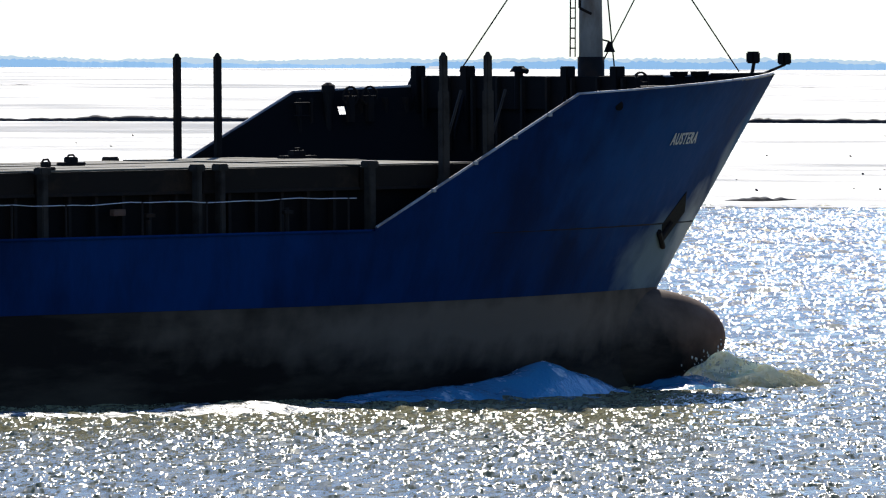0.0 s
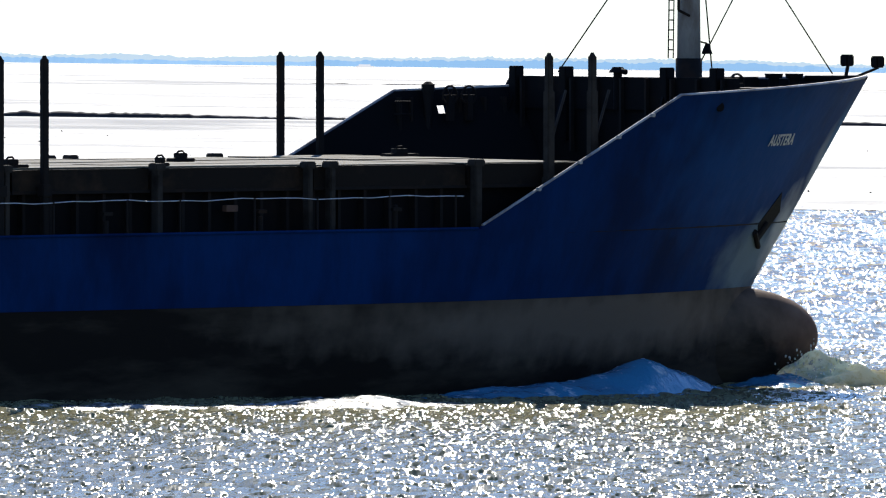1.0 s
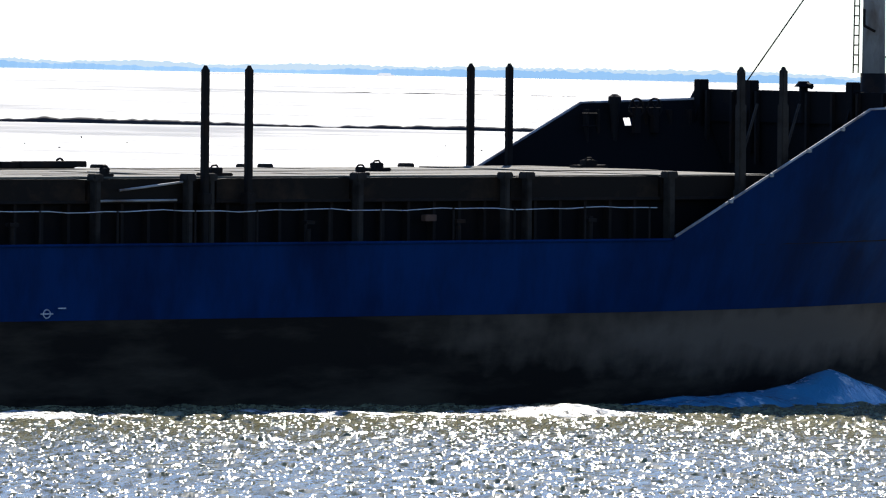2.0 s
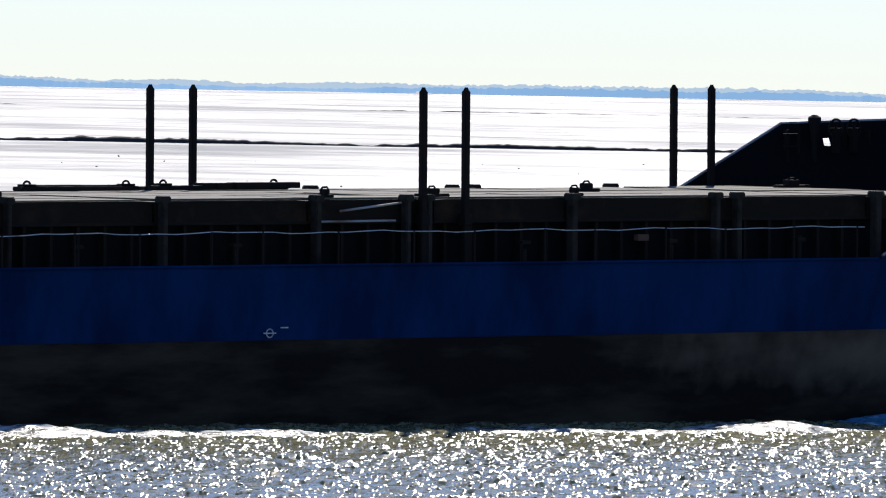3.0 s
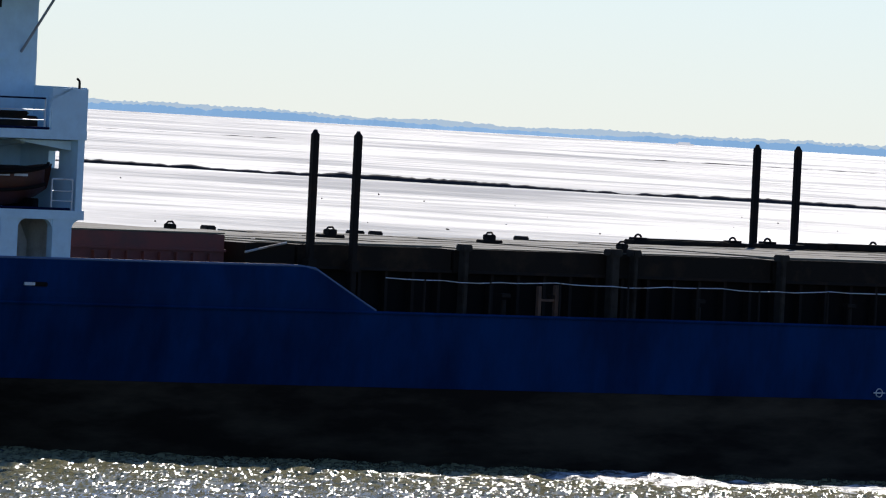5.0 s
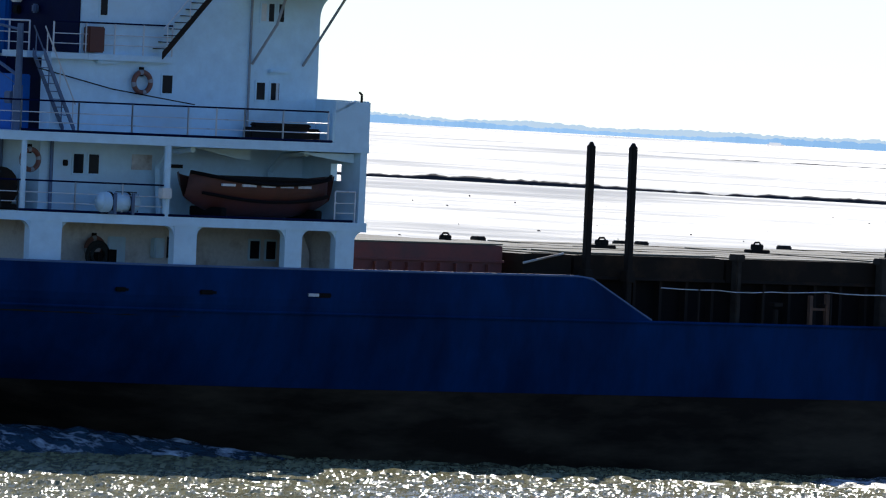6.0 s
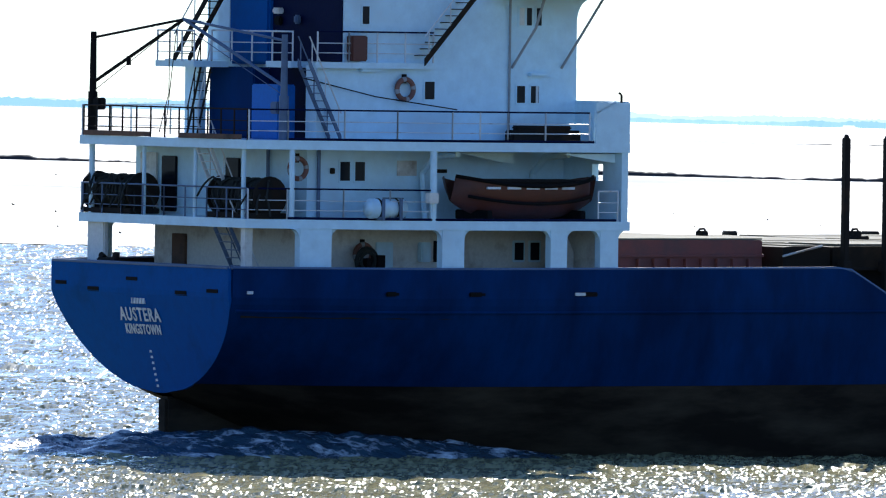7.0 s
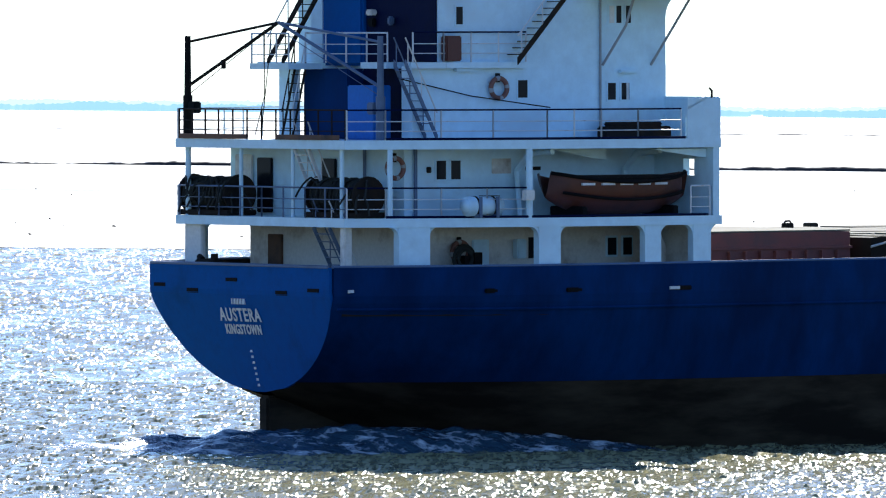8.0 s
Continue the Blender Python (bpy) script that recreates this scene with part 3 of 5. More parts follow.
        r = 1.0 if x < 91 else math.sqrt(max(0.0004, 1 - ((x - 91) / 4.42) ** 2.3))
        k = min(1.0, (x - 80) / 8)
        rings.append([bm.verts.new((x, 1.35 * r * math.cos(a), 0.9 + 0.08 * k + 1.82 * r * math.sin(a))) for a in (2 * math.pi * j / n for j in range(n))])
    for p, q in zip(rings, rings[1:]):
        for j in range(n):
            bm.faces.new((p[j], p[(j + 1) % n], q[(j + 1) % n], q[j]))
    bm.faces.new(rings[-1])
    part("bulbous_bow", bm, FOULING, ship, "rust-red rounded bulbous bow", smooth=True)
    # decks
    bm = bmesh.new()
    xs = span(0.5, 95.6, 60)
    slab(bm, [(x, -max(0.05, half(x, 5.2) - 0.05)) for x in xs if x < stem(5.2)] + [(x, max(0.05, half(x, 5.2) - 0.05)) for x in reversed(xs) if x < stem(5.2)], 5.05, 5.2)
    part("main_deck", bm, DARK, ship)
    bm = bmesh.new()
    xs = span(87.2, 96.8, 24)
    slab(bm, [(x, -max(0.05, half(x, 9.1) - 0.2)) for x in xs] + [(x, max(0.05, half(x, 9.1) - 0.2)) for x in reversed(xs)], 8.95, 9.1)
    part("forecastle_deck", bm, DARK, ship)
    return top


build_hull()


def lettering(text, size, name, place, label):
    """Raised letters; place turns a point of the flat text into ship space."""
    cu = bpy.data.curves.new(name, "FONT")
    cu.body, cu.size, cu.align_x, cu.align_y, cu.extrude = text, size, "CENTER", "CENTER", 0.0
    cu.resolution_u = 3
    cu.space_character = 1.14
    cu.offset = 0.012
    tmp = bpy.data.objects.new(name, cu)
    scene.collection.objects.link(tmp)
    bpy.context.view_layer.update()
    me = bpy.data.meshes.new_from_object(tmp.evaluated_get(bpy.context.evaluated_depsgraph_get()))
    bpy.data.objects.remove(tmp)
    bm = bmesh.new()
    bm.from_mesh(me)
    bpy.data.meshes.remove(me)
    bmesh.ops.triangulate(bm, faces=bm.faces[:])
    g = bmesh.ops.extrude_face_region(bm, geom=bm.faces[:])
    bmesh.ops.translate(bm, verts=[v for v in g["geom"] if isinstance(v, bmesh.types.BMVert)], vec=(0, 0, 0.02))
    for v in bm.verts:
        v.co = place(*v.co)
    return part(name, bm, LETTER, ship, label)


def build_letters():
    lettering("AUSTERA", 0.62, "stern_name", lambda a, b, c: (aft_end(4.98 + b) - 0.03 - c, 0.16 - a * 0.82, 4.98 + b), "white ship name on the stern")
    lettering("KINGSTOWN", 0.45, "home_port", lambda a, b, c: (aft_end(4.5 + b) - 0.03 - c, 0.13 - a * 0.69, 4.50 + b), "white port of registry on the stern")

    def on_bow(a, b, c):
        x, z = 90.1 + a * 0.8 - b * 0.05, 8.05 + b + a * 0.01
        return (x, -(half(x, z) + 0.03 + c), z)

    lettering("AUSTERA", 0.56, "bow_name", on_bow, "white ship name on the bow")
    bm = bmesh.new()
    for i, w in enumerate((0.05, 0.1, 0.1, 0.1, 0.1)):
        box(bm, 0.03, 0.1, 0.46 - i * 0.17 - w / 2, 0.46 - i * 0.17 + w / 2, 5.36, 5.55)
    part("registry_mark", bm, LETTER, ship, "small unreadable white number as plain bars")
    for i in range(7):
        part("draught_mark", boxes((aft_end(3.79 - 0.19 * i) - 0.03, aft_end(3.79 - 0.19 * i) + 0.05, -0.05, 0.05, 3.75 - 0.19 * i, 3.83 - 0.19 * i)), LETTER, ship)
    bm = boxes((47.55, 47.85, -8.40, -8.36, 3.2, 3.24))
    part("load_mark", bm, LETTER, ship)
    bm = bmesh.new()
    for k in range(16):
        a, b = 2 * math.pi * k / 16, 2 * math.pi * (k + 1) / 16
        tube(bm, (47.1 + 0.14 * math.cos(a), -8.37, 3.04 + 0.14 * math.sin(a)), (47.1 + 0.14 * math.cos(b), -8.37, 3.04 + 0.14 * math.sin(b)), 0.022, 4)
    box(bm, 46.85, 47.35, -8.39, -8.355, 3.02, 3.06)
    part("load_line", bm, LETTER, ship, "white load line disc on the hull")


build_letters()


def build_hatches():
    """Coaming, hatch covers, stanchions, posts and the walkway rail."""
    part("hatch_coaming", boxes((21.0, 79.4, -6.7, 6.7, 5.2, 6.66)), BLACK, ship)
    stay = part("coaming_stay", boxes((-0.06, 0.06, -0.15, 0.15, 5.2, 6.6)), DARK, ship)
    stay.matrix_basis = pose(26, -6.85, 0)
    for x in span(27.1, 73, 42):
        share("coaming_stay", stay.data, ship, pose(x, -6.85, 0))
    edges = (21.2, 23.3, 29.7, 36.5, 43.2, 49.6, 54.9, 60.6, 67.4, 74.0, 79.5)
    for a, b in zip(edges, edges[1:]):
        bm = bmesh.new()
        prism(bm, [(a + 0.06, 6.68), (b - 0.06, 6.68), (b - 0.06, 7.40), (b - 0.5, 7.43), (a + 0.5, 7.43), (a + 0.06, 7.40)], -7.1, 7.1)
        cover = part("hatch_cover", bm, COVER, ship, "brown steel hatch cover panel")
        for y in (-7.07, 7.07):
            part("cover_lip", boxes((a + 0.02, b - 0.02, y - 0.07, y + 0.07, 6.62, 6.72)), DARK, cover)
        rng = random.Random(int(a * 10))
        y = -6.9
        while y < 6.8:
            w = rng.uniform(1.6, 3.2)
            bm = boxes((a + rng.uniform(0.1, 0.5), b - rng.uniform(0.1, 0.5), y, min(6.95, y + w - 0.06), 7.44, 7.46 + rng.uniform(0.0, 0.05)))
            part("sheathing_panel", bm, PLY, cover)
            y += w
    # stanchions along both sides, with heads
    for side in (-1, 1):
        for x, w in ((29.97, 0.2), (36.2, 0.34), (37.07, 0.16), (43.39, 0.2), (49.76, 0.22), (53.56, 0.2), (54.46, 0.2), (60.7, 0.25), (67.0, 0.2), (67.95, 0.22), (74.2, 0.27)):
            bm = bmesh.new()
            y0, y1 = sorted((side * 7.2, side * 7.55))
            box(bm, x - w / 2, x + w / 2, y0, y1, 5.2, 7.45, bevel=0.03)
            box(bm, x - w / 2 - 0.1, x + w / 2 + 0.1, y0 - 0.05, y1 + 0.05, 7.36, 7.6, bevel=0.04)
            part("stanchion", bm, STANCHION, ship)
        for x in (23.6, 25.35, 54.2, 56.02, 77.3, 79.2) if side < 0 else (53.75, 55.6, 77.15, 78.9):
            bm = bmesh.new()
            top = 11.08 if side < 0 else 11.02
            box(bm, x - 0.115, x + 0.115, side * 7.45 - 0.115, side * 7.45 + 0.115, 6.2 if x > 70 else 5.2, top, bevel=0.025)
            tube(bm, (x, side * 7.45, top), (x, side * 7.45, top + 0.12), 0.11, 8, 0.05)
            box(bm, x - 0.19, x + 0.19, side * 7.45 - 0.19, side * 7.45 + 0.19, 6.55, 6.95, bevel=0.03)
            if x > 70 and side < 0:
                box(bm, x - 0.15, x + 0.15, -7.6, -7.3, 6.2, 9.9, bevel=0.03)
                tube(bm, (x + 0.15, -7.4, 8.2), (x + 1.1, -7.0, 9.9), 0.05, 6)
            part("lashing_post", bm, STANCHION if x > 70 and side < 0 else DARK, ship, "tall dark square post with pointed cap")
        # walkway rail: taut wires and thin posts
        rail = part("walkway_rail", polytube([(a, side * 8.2, 6.38 + 0.03 * math.sin(a) + 0.02 * math.sin(2.7 * a)) for a in span(26.2, 73.0, 60)], 0.017, 5), RAILW, ship, "thin white wire rail along the side deck")
        post = tubes([((0, 0, 5.2), (0, 0, 6.42))], 0.04)
        me = part("rail_post", post, DARK, rail)
        me.matrix_basis = pose(27.8, side * 8.2, 0)
        rng = random.Random(5)
        for x in span(30.4, 72.6, 15):
            share("rail_post", me.data, rail, pose(x + rng.uniform(-0.4, 0.4), side * 8.2, 0))
    # odd gear on the side deck
    rng = random.Random(8)
    for x in (31.3, 33.4, 39.5, 46.0, 58.2, 64.6, 70.3):
        bm = tubes([((x, -7.9, 5.2), (x, -7.9, 5.2 + rng.uniform(0.5, 0.9)))], 0.09, 8)
        box(bm, x - 0.18, x + 0.18, -8.05, -7.75, 5.9, 6.02)
        part("air_pipe", bm, DARK, ship)
    part("locker", boxes((63.6, 64.1, -7.35, -7.1, 5.95, 6.17), bevel=0.02), RUST, ship)
    bm = boxes((33.3, 33.48, -8.1, -7.95, 5.2, 6.35), (32.6, 32.72, -8.1, -7.95, 5.2, 6.3), (32.7, 33.3, -8.05, -8.0, 5.8, 5.88))
    part("ladder_frame", bm, RUST, ship)
    # slanted ladder resting on the hatch side
    for a, b in (((21.1, -7.3, 7.1), (22.75, -7.3, 7.45)), ((50.8, -7.3, 7.05), (53.4, -7.3, 7.32)), ((50.0, -7.25, 6.7), (53.2, -7.25, 6.72))):
        part("lashing_bar", tubes([(a, b)], 0.04), MASTW, ship)
    # aft hatch end: faded red block with stiffeners
    bm = boxes((14.3, 20.85, -6.5, 6.5, 5.2, 7.62), bevel=0.04)
    red = part("hatch_end_house", bm, RED, ship, "faded red steel block abaft the hatch")
    for x in span(15.6, 20.2, 7):
        part("stiffener", boxes((x - 0.05, x + 0.05, -6.66, -6.5, 5.2, 7.0)), RED, red)
    part("top_sheathing", boxes((14.3, 20.9, -6.4, 6.4, 7.63, 7.68)), PLY, red)
    part("horizontal_stiffener", boxes((14.3, 20.85, -6.58, -6.5, 7.06, 7.14)), RED, red)


build_hatches()


def dunnage(name, x, y, length, label, seed):
    """A low heap of lashing bars, timbers and rolled sheet on the hatch top."""
    rng = random.Random(seed)
    root = tagged(new(name), label, "cargo gear", group="gear on the hatch covers")
    bm = bmesh.new()
    box(bm, -length / 2, length / 2, -0.3, 0.3, 0.0, 0.16, bevel=0.03)
    for i in range(4):
        a = rng.uniform(-0.5, 0.1) * length
        box(bm, a, a + length * rng.uniform(0.3, 0.5), rng.uniform(-0.5, 0), rng.uniform(0.1, 0.6), 0.05, rng.uniform(0.15, 0.28), bevel=0.02)
    part("timber", bm, DARK, root)
    for e in (-0.42, 0.42):
        bm = bmesh.new()
        for k in range(8):
            a, b = math.pi * k / 8, math.pi * (k + 1) / 8
            tube(bm, (e * length + 0.15 * math.cos(a), 0, 0.2 + 0.14 * math.sin(a)), (e * length + 0.15 * math.cos(b), 0, 0.2 + 0.14 * math.sin(b)), 0.04, 5)
        box(bm, e * length - 0.25, e * length + 0.25, -0.2, 0.2, 0.1, 0.24)
        part("lifting_lug", bm, BLACK, root)
    return rides(root, x, y, 7.5)


def lug(x, y, wide):
    root = tagged(new("lifting_bracket"), "small dark steel lifting bracket on the hatch top", "bracket", group="brackets on the hatch covers")
    bm = boxes((-wide, wide, -0.25, 0.25, 0, 0.12), (-wide * 0.4, wide * 0.35, -0.2, 0.2, 0.1, 0.3), bevel=0.03)
    part("base", bm, DARK, root)
    part("ring", tubes([((-0.2, 0, 0.24), (-0.1, 0, 0.36)), ((-0.1, 0, 0.36), (0.08, 0, 0.37)), ((0.08, 0, 0.37), (0.18, 0, 0.24))], 0.035), BLACK, root)
    return rides(root, x, y, 7.48)


dunnage("timber_stack", 49.2, 5.5, 5.0, "long dark timbers and lashing bars lying on the hatch", 1)
dunnage("timber_stack", 55.5, 5.8, 5.7, "sagging dark heap of bars and sheet on the hatch", 2)
for x, y, w in ((37.15, -6.6, 0.35), (50.7, -6.6, 0.22), (55.4, -6.4, 0.6), (61.4, -6.6, 0.24), (23.2, 0.0, 0.36), (29.8, 0.0, 0.45), (36.5, 0.0, 0.4), (67.2, 0.0, 0.45), (79.0, 3.0, 0.7)):
    lug(x, y, w)


def build_forecastle():
    # bulkhead that faces aft, breakwater and its posts
    bm = bmesh.new()
    zs = span(5.2, 9.1, 8)
    front = [[bm.verts.new((x, s * (half(87.4, z) - 0.2), z)) for z in zs for s in (-1, 1)] for x in (87.2, 87.4)]
    for a in front:
        for j in range(8):
            bm.faces.new((a[2 * j], a[2 * j + 1], a[2 * j + 3], a[2 * j + 2]))
    part("forecastle_bulkhead", bm, BLACK, ship)
    part("breakwater", boxes((87.1, 87.3, -5.6, 6.9, 9.1, 10.25)), BLACK, ship)
    for y in (6.64, 3.8, -1.84, -4.58):
        bm = boxes((86.9, 87.3, y - 0.2, y + 0.2, 8.0, 10.6), bevel=0.03)
        prism(bm, [(86.9, 9.6), (86.9, 9.0), (86.5, 8.0), (86.5, 8.4)], y - 0.05, y + 0.05)
        part("breakwater_post", bm, BLACK, ship)
    bm = tubes([((87.1, 0.9, 9.1), (87.1, 0.9, 10.45))], 0.16, 10)
    tube(bm, (87.1, 0.9, 10.4), (87.1, 0.9, 10.6), 0.34, 12, 0.18)
    tube(bm, (87.1, 0.9, 10.5), (87.1, 0.45, 10.42), 0.1, 8)
    part("breakwater_capstan", bm, BLACK, ship)
    for y in span(-5.0, 6.2, 8):
        part("stiffener", boxes((86.95, 87.1, y - 0.06, y + 0.06, 7.6, 10.2)), DARK, ship)
    # port side step up to the forecastle
    bm = bmesh.new()
    prism(bm, [(84.6, 7.4), (87.6, 7.4), (87.6, 10.3), (87.4, 10.3), (86.6, 9.0)], 7.2, 7.35)
    part("side_screen", bm, BLACK, ship)
    # vent with a mushroom head and the hawse hole plate
    for x, y in ((83.7, 7.4),):
        bm = tubes([((x, y, 5.2), (x, y, 9.0))], 0.12, 10)
        tube(bm, (x, y, 8.8), (x, y, 9.7), 0.12, 12, 0.2)
        tube(bm, (x, y, 9.7), (x, y, 9.95), 0.24, 12, 0.24)
        tube(bm, (x, y, 9.95), (x, y, 10.05), 0.24, 12, 0.08)
        part("mushroom_vent", bm, DARK, ship)
    for x in (82.6, 83.1, 85.0, 85.9, 86.6):
        bm = bmesh.new()
        prism(bm, [(x - 0.05, 7.6), (x + 0.05, 7.6), (x + 0.05, 9.5), (x - 0.05, 9.5)], 7.55, half(x, 9.0) - 0.16)
        part("bulwark_stay", bm, DARK, ship)
    for z in (8.55, 8.75, 8.95):
        part("rack_bar", tubes([((84.6, 7.3, z), (85.5, 7.3, z + 0.04))], 0.025), CREAM, ship)
    for z in (8.9, 9.35):
        part("rack_bar", tubes([((82.2, 7.4, z), (82.9, 7.4, z))], 0.025), DARK, ship)
    # winch with wheels behind the far bulwark
    for x, y, z, r in ((84.3, 6.9, 9.56, 0.33), (85.15, 6.9, 9.56, 0.33), (92.3, 0.6, 9.98, 0.34), (91.3, 0.6, 9.98, 0.34)):
        bm = bmesh.new()
        for k in range(18):
            a, b = 2 * math.pi * k / 18, 2 * math.pi * (k + 1) / 18
            tube(bm, (x + r * math.cos(a), y, z + r * math.sin(a)), (x + r * math.cos(b), y, z + r * math.sin(b)), 0.04, 5)
        for k in range(3):
            a = math.pi * k / 3
            tube(bm, (x - r * math.cos(a), y, z - r * math.sin(a)), (x + r * math.cos(a), y, z + r * math.sin(a)), 0.025, 5)
        box(bm, x - 0.12, x + 0.12, y - 0.1, y + 0.1, z - 0.9, z)
        part("winch_wheel", bm, DARK, ship)
    part("windlass", boxes((90.6, 92.8, -1.2, 2.4, 9.1, 9.85), bevel=0.1), BLACK, ship)
    part("deck_locker", boxes((88.0, 94.4, 1.8, 3.0, 9.1, 10.2), bevel=0.06), BLACK, ship)
    for x, y in ((94.6, 1.3), (95.3, 1.0)):
        bm = tubes([((x, y, 9.1), (x, y, 10.2))], 0.2, 12)
        tube(bm, (x, y, 10.15), (x, y, 10.32), 0.3, 12, 0.34)
        part("bollard", bm, BLACK, ship)
    # foremast with stays, bell and lamp brackets
    bm = tubes([((89.6, 0, 9.1), (89.6, 0, 10.9))], 0.47, 20)
    part("mast_foot", bm, DARK, ship, smooth=True)
    mast = part("foremast", tube(bmesh.new(), (89.6, 0, 10.9), (89.6, 0, 19.0), 0.42, 20, 0.34), MASTW, ship, "stained pale foremast", smooth=True)
    part("mast_ladder", tubes([((89.15, 0.32, 10.9), (89.25, 0.3, 18.5)), ((89.15, 0.6, 10.9), (89.25, 0.55, 18.5))] + [((89.17, 0.32, z), (89.17, 0.6, z)) for z in span(11.2, 17.5, 18)], 0.025), DARK, mast)
    stays = [((86.9, 4.0, 10.4), (89.4, 0.3, 16.7)), ((97.0, 0.9, 10.3), (89.7, 0, 18.2)), ((90.2, -0.6, 10.2), (89.7, -0.1, 18.0)), ((90.4, 0.6, 10.4), (93.2, 0.6, 14.6))]
    for a, b in stays:
        part("stay", tubes([(a, b)], 0.026), DARK, ship)
    bm = tube(bmesh.new(), (90.35, -0.1, 11.05), (90.35, -0.1, 11.32), 0.2, 14, 0.1)
    tube(bm, (90.35, -0.1, 11.32), (90.35, -0.1, 11.42), 0.1, 10, 0.06)
    tube(bm, (90.35, -0.1, 11.42), (89.8, 0, 11.55), 0.03, 6)
    part("ship_bell", bm, BLACK, ship, "dark ship's bell on the foremast")
    part("lamp_bracket", tubes([((89.3, -0.4, 12.4), (88.8, -0.4, 12.6)), ((88.8, -0.4, 12.6), (88.8, -0.4, 13.2))], 0.05), DARK, mast)
    # floodlights at the stem head
    for x, y, z in ((96.95, 0.0, 10.78), (98.38, 0.0, 10.72)):
        root = part("floodlight", boxes((x - 0.22, x + 0.16, -0.2, 0.2, z - 0.2, z + 0.22), bevel=0.05), BLACK, ship, "black floodlight at the bow")
        part("bracket", tubes([((x, 0, z - 0.2), (x - 0.1 if x < 97 else x - 1.2, 0, 10.15))], 0.07 if x < 97 else 0.05), DARK, root)
    part("stem_cap", boxes((95.6, 97.5, -0.5, 0.9, 10.05, 10.25), bevel=0.06), BLACK, ship)
    # anchor pocket and anchor on the starboard bow
    bm = bmesh.new()
    ax = (Vector((91.3, 0, 4.7)), Vector((92.5, 0, 5.8)))
    for off, w in ((0.05, 0.46),):
        ring = []
        for s, ww in ((0.0, -w), (1.0, -w), (1.0, w), (0.0, w)):
            p = ax[0].lerp(ax[1], s)
            p = p + Vector((0.62, 0, -0.78)) * ww
            ring.append(p)
        inner = [bm.verts.new((p.x, -half(p.x, p.z) - 0.03, p.z)) for p in ring]
        outer = [bm.verts.new((p.x, -half(p.x, p.z) + 0.3, p.z)) for p in ring]
        bm.faces.new(inner)
        for i in range(4):
            bm.faces.new((inner[i], inner[(i + 1) % 4], outer[(i + 1) % 4], outer[i]))
    pocket = part("anchor_pocket", bm, BLACK, ship, "dark recessed anchor pocket")
    bm = bmesh.new()
    p0, p1 = ax[0].lerp(ax[1], -0.1), ax[0].lerp(ax[1], 0.35)
    tube(bm, (p0.x, -half(p0.x, p0.z) - 0.08, p0.z), (p1.x, -half(p1.x, p1.z) - 0.08, p1.z), 0.09, 8)
    q = p0 + Vector((0.5, 0, -0.35))
    r = p0 + Vector((-0.35, 0, 0.2))
    tube(bm, (q.x, -half(q.x, q.z) - 0.08, q.z), (r.x, -half(r.x, r.z) - 0.08, r.z), 0.1, 8)
    part("anchor", bm, DARK, pocket)
    bm = tube(bmesh.new(), (84.8, -half(84.8, 9.3) - 0.04, 9.3), (84.8, -half(84.8, 9.3) + 0.05, 9.3), 0.17, 14)
    part("hawse_hole", bm, BLACK, ship)
    for x in (76.2, 78.0, 79.7, 81.2):
        z = sheer(x)
        part("cap_cleat", boxes((x - 0.07, x + 0.07, -8.36, -8.2, z, z + 0.12), bevel=0.02), MASTW, ship)


build_forecastle()


# ---- accommodation ----
def deck_edge(x):
    """Half the breadth of the upper decks, which draw in aft."""
    return 8.29 - 3.4 * (1 - (x - 0.85) / 9.15) ** 2 if x < 10 else 8.29


def outline(x0, x1, n=14):
    xs = span(x0, x1, n)
    return [(x, -deck_edge(x)) for x in xs] + [(x, deck_edge(x)) for x in reversed(xs)]


def rail_run(name, pts, height=1.0, bars=(1.0, 0.62, 0.3), mat=None, gap=1.35, top=None):
    """Guard rail along a line of deck points: bars in one mesh, posts as parts."""
    mat = mat or RAILW
    pts = [Vector(p) for p in pts]
    rail = part(name, polytube([p + Vector((0, 0, height)) for p in pts], 0.032), top or mat, ship, "guard rail with round bars")
    for b in bars[1:]:
        part("bar", polytube([p + Vector((0, 0, height * b)) for p in pts], 0.018, 5), mat, rail)
    post = None
    for p, q in zip(pts, pts[1:]):
        k = max(1, round((q - p).length / gap))
        for i in range(k + 1):
            c = p.lerp(q, i / k)
            if post is None:
                post = part("post", tubes([((0, 0, 0), (0, 0, height))], 0.03), mat, rail)
                post.matrix_basis = pose(*c)
            else:
                share("post", post.data, rail, pose(*c))
    return rail


def window(house, x, y, z, w=0.42, h=0.62, side=True, mat=None):
    """A small framed window in a side wall (or in the after wall)."""
    if side:
        bm = boxes((x - w / 2 - 0.05, x + w / 2 + 0.05, y - 0.035, y + 0.03, z - h / 2 - 0.05, z + h / 2 + 0.05), bevel=0.02)
        pane = boxes((x - w / 2, x + w / 2, y - 0.045, y, z - h / 2, z + h / 2), bevel=0.02)
    else:
        bm = boxes((x - 0.035, x + 0.03, y - w / 2 - 0.05, y + w / 2 + 0.05, z - h / 2 - 0.05, z + h / 2 + 0.05), bevel=0.02)
        pane = boxes((x - 0.045, x, y - w / 2, y + w / 2, z - h / 2, z + h / 2), bevel=0.02)
    fr = part("window", bm, WHITE, house)
    part("pane", pane, mat or GLASS, fr)


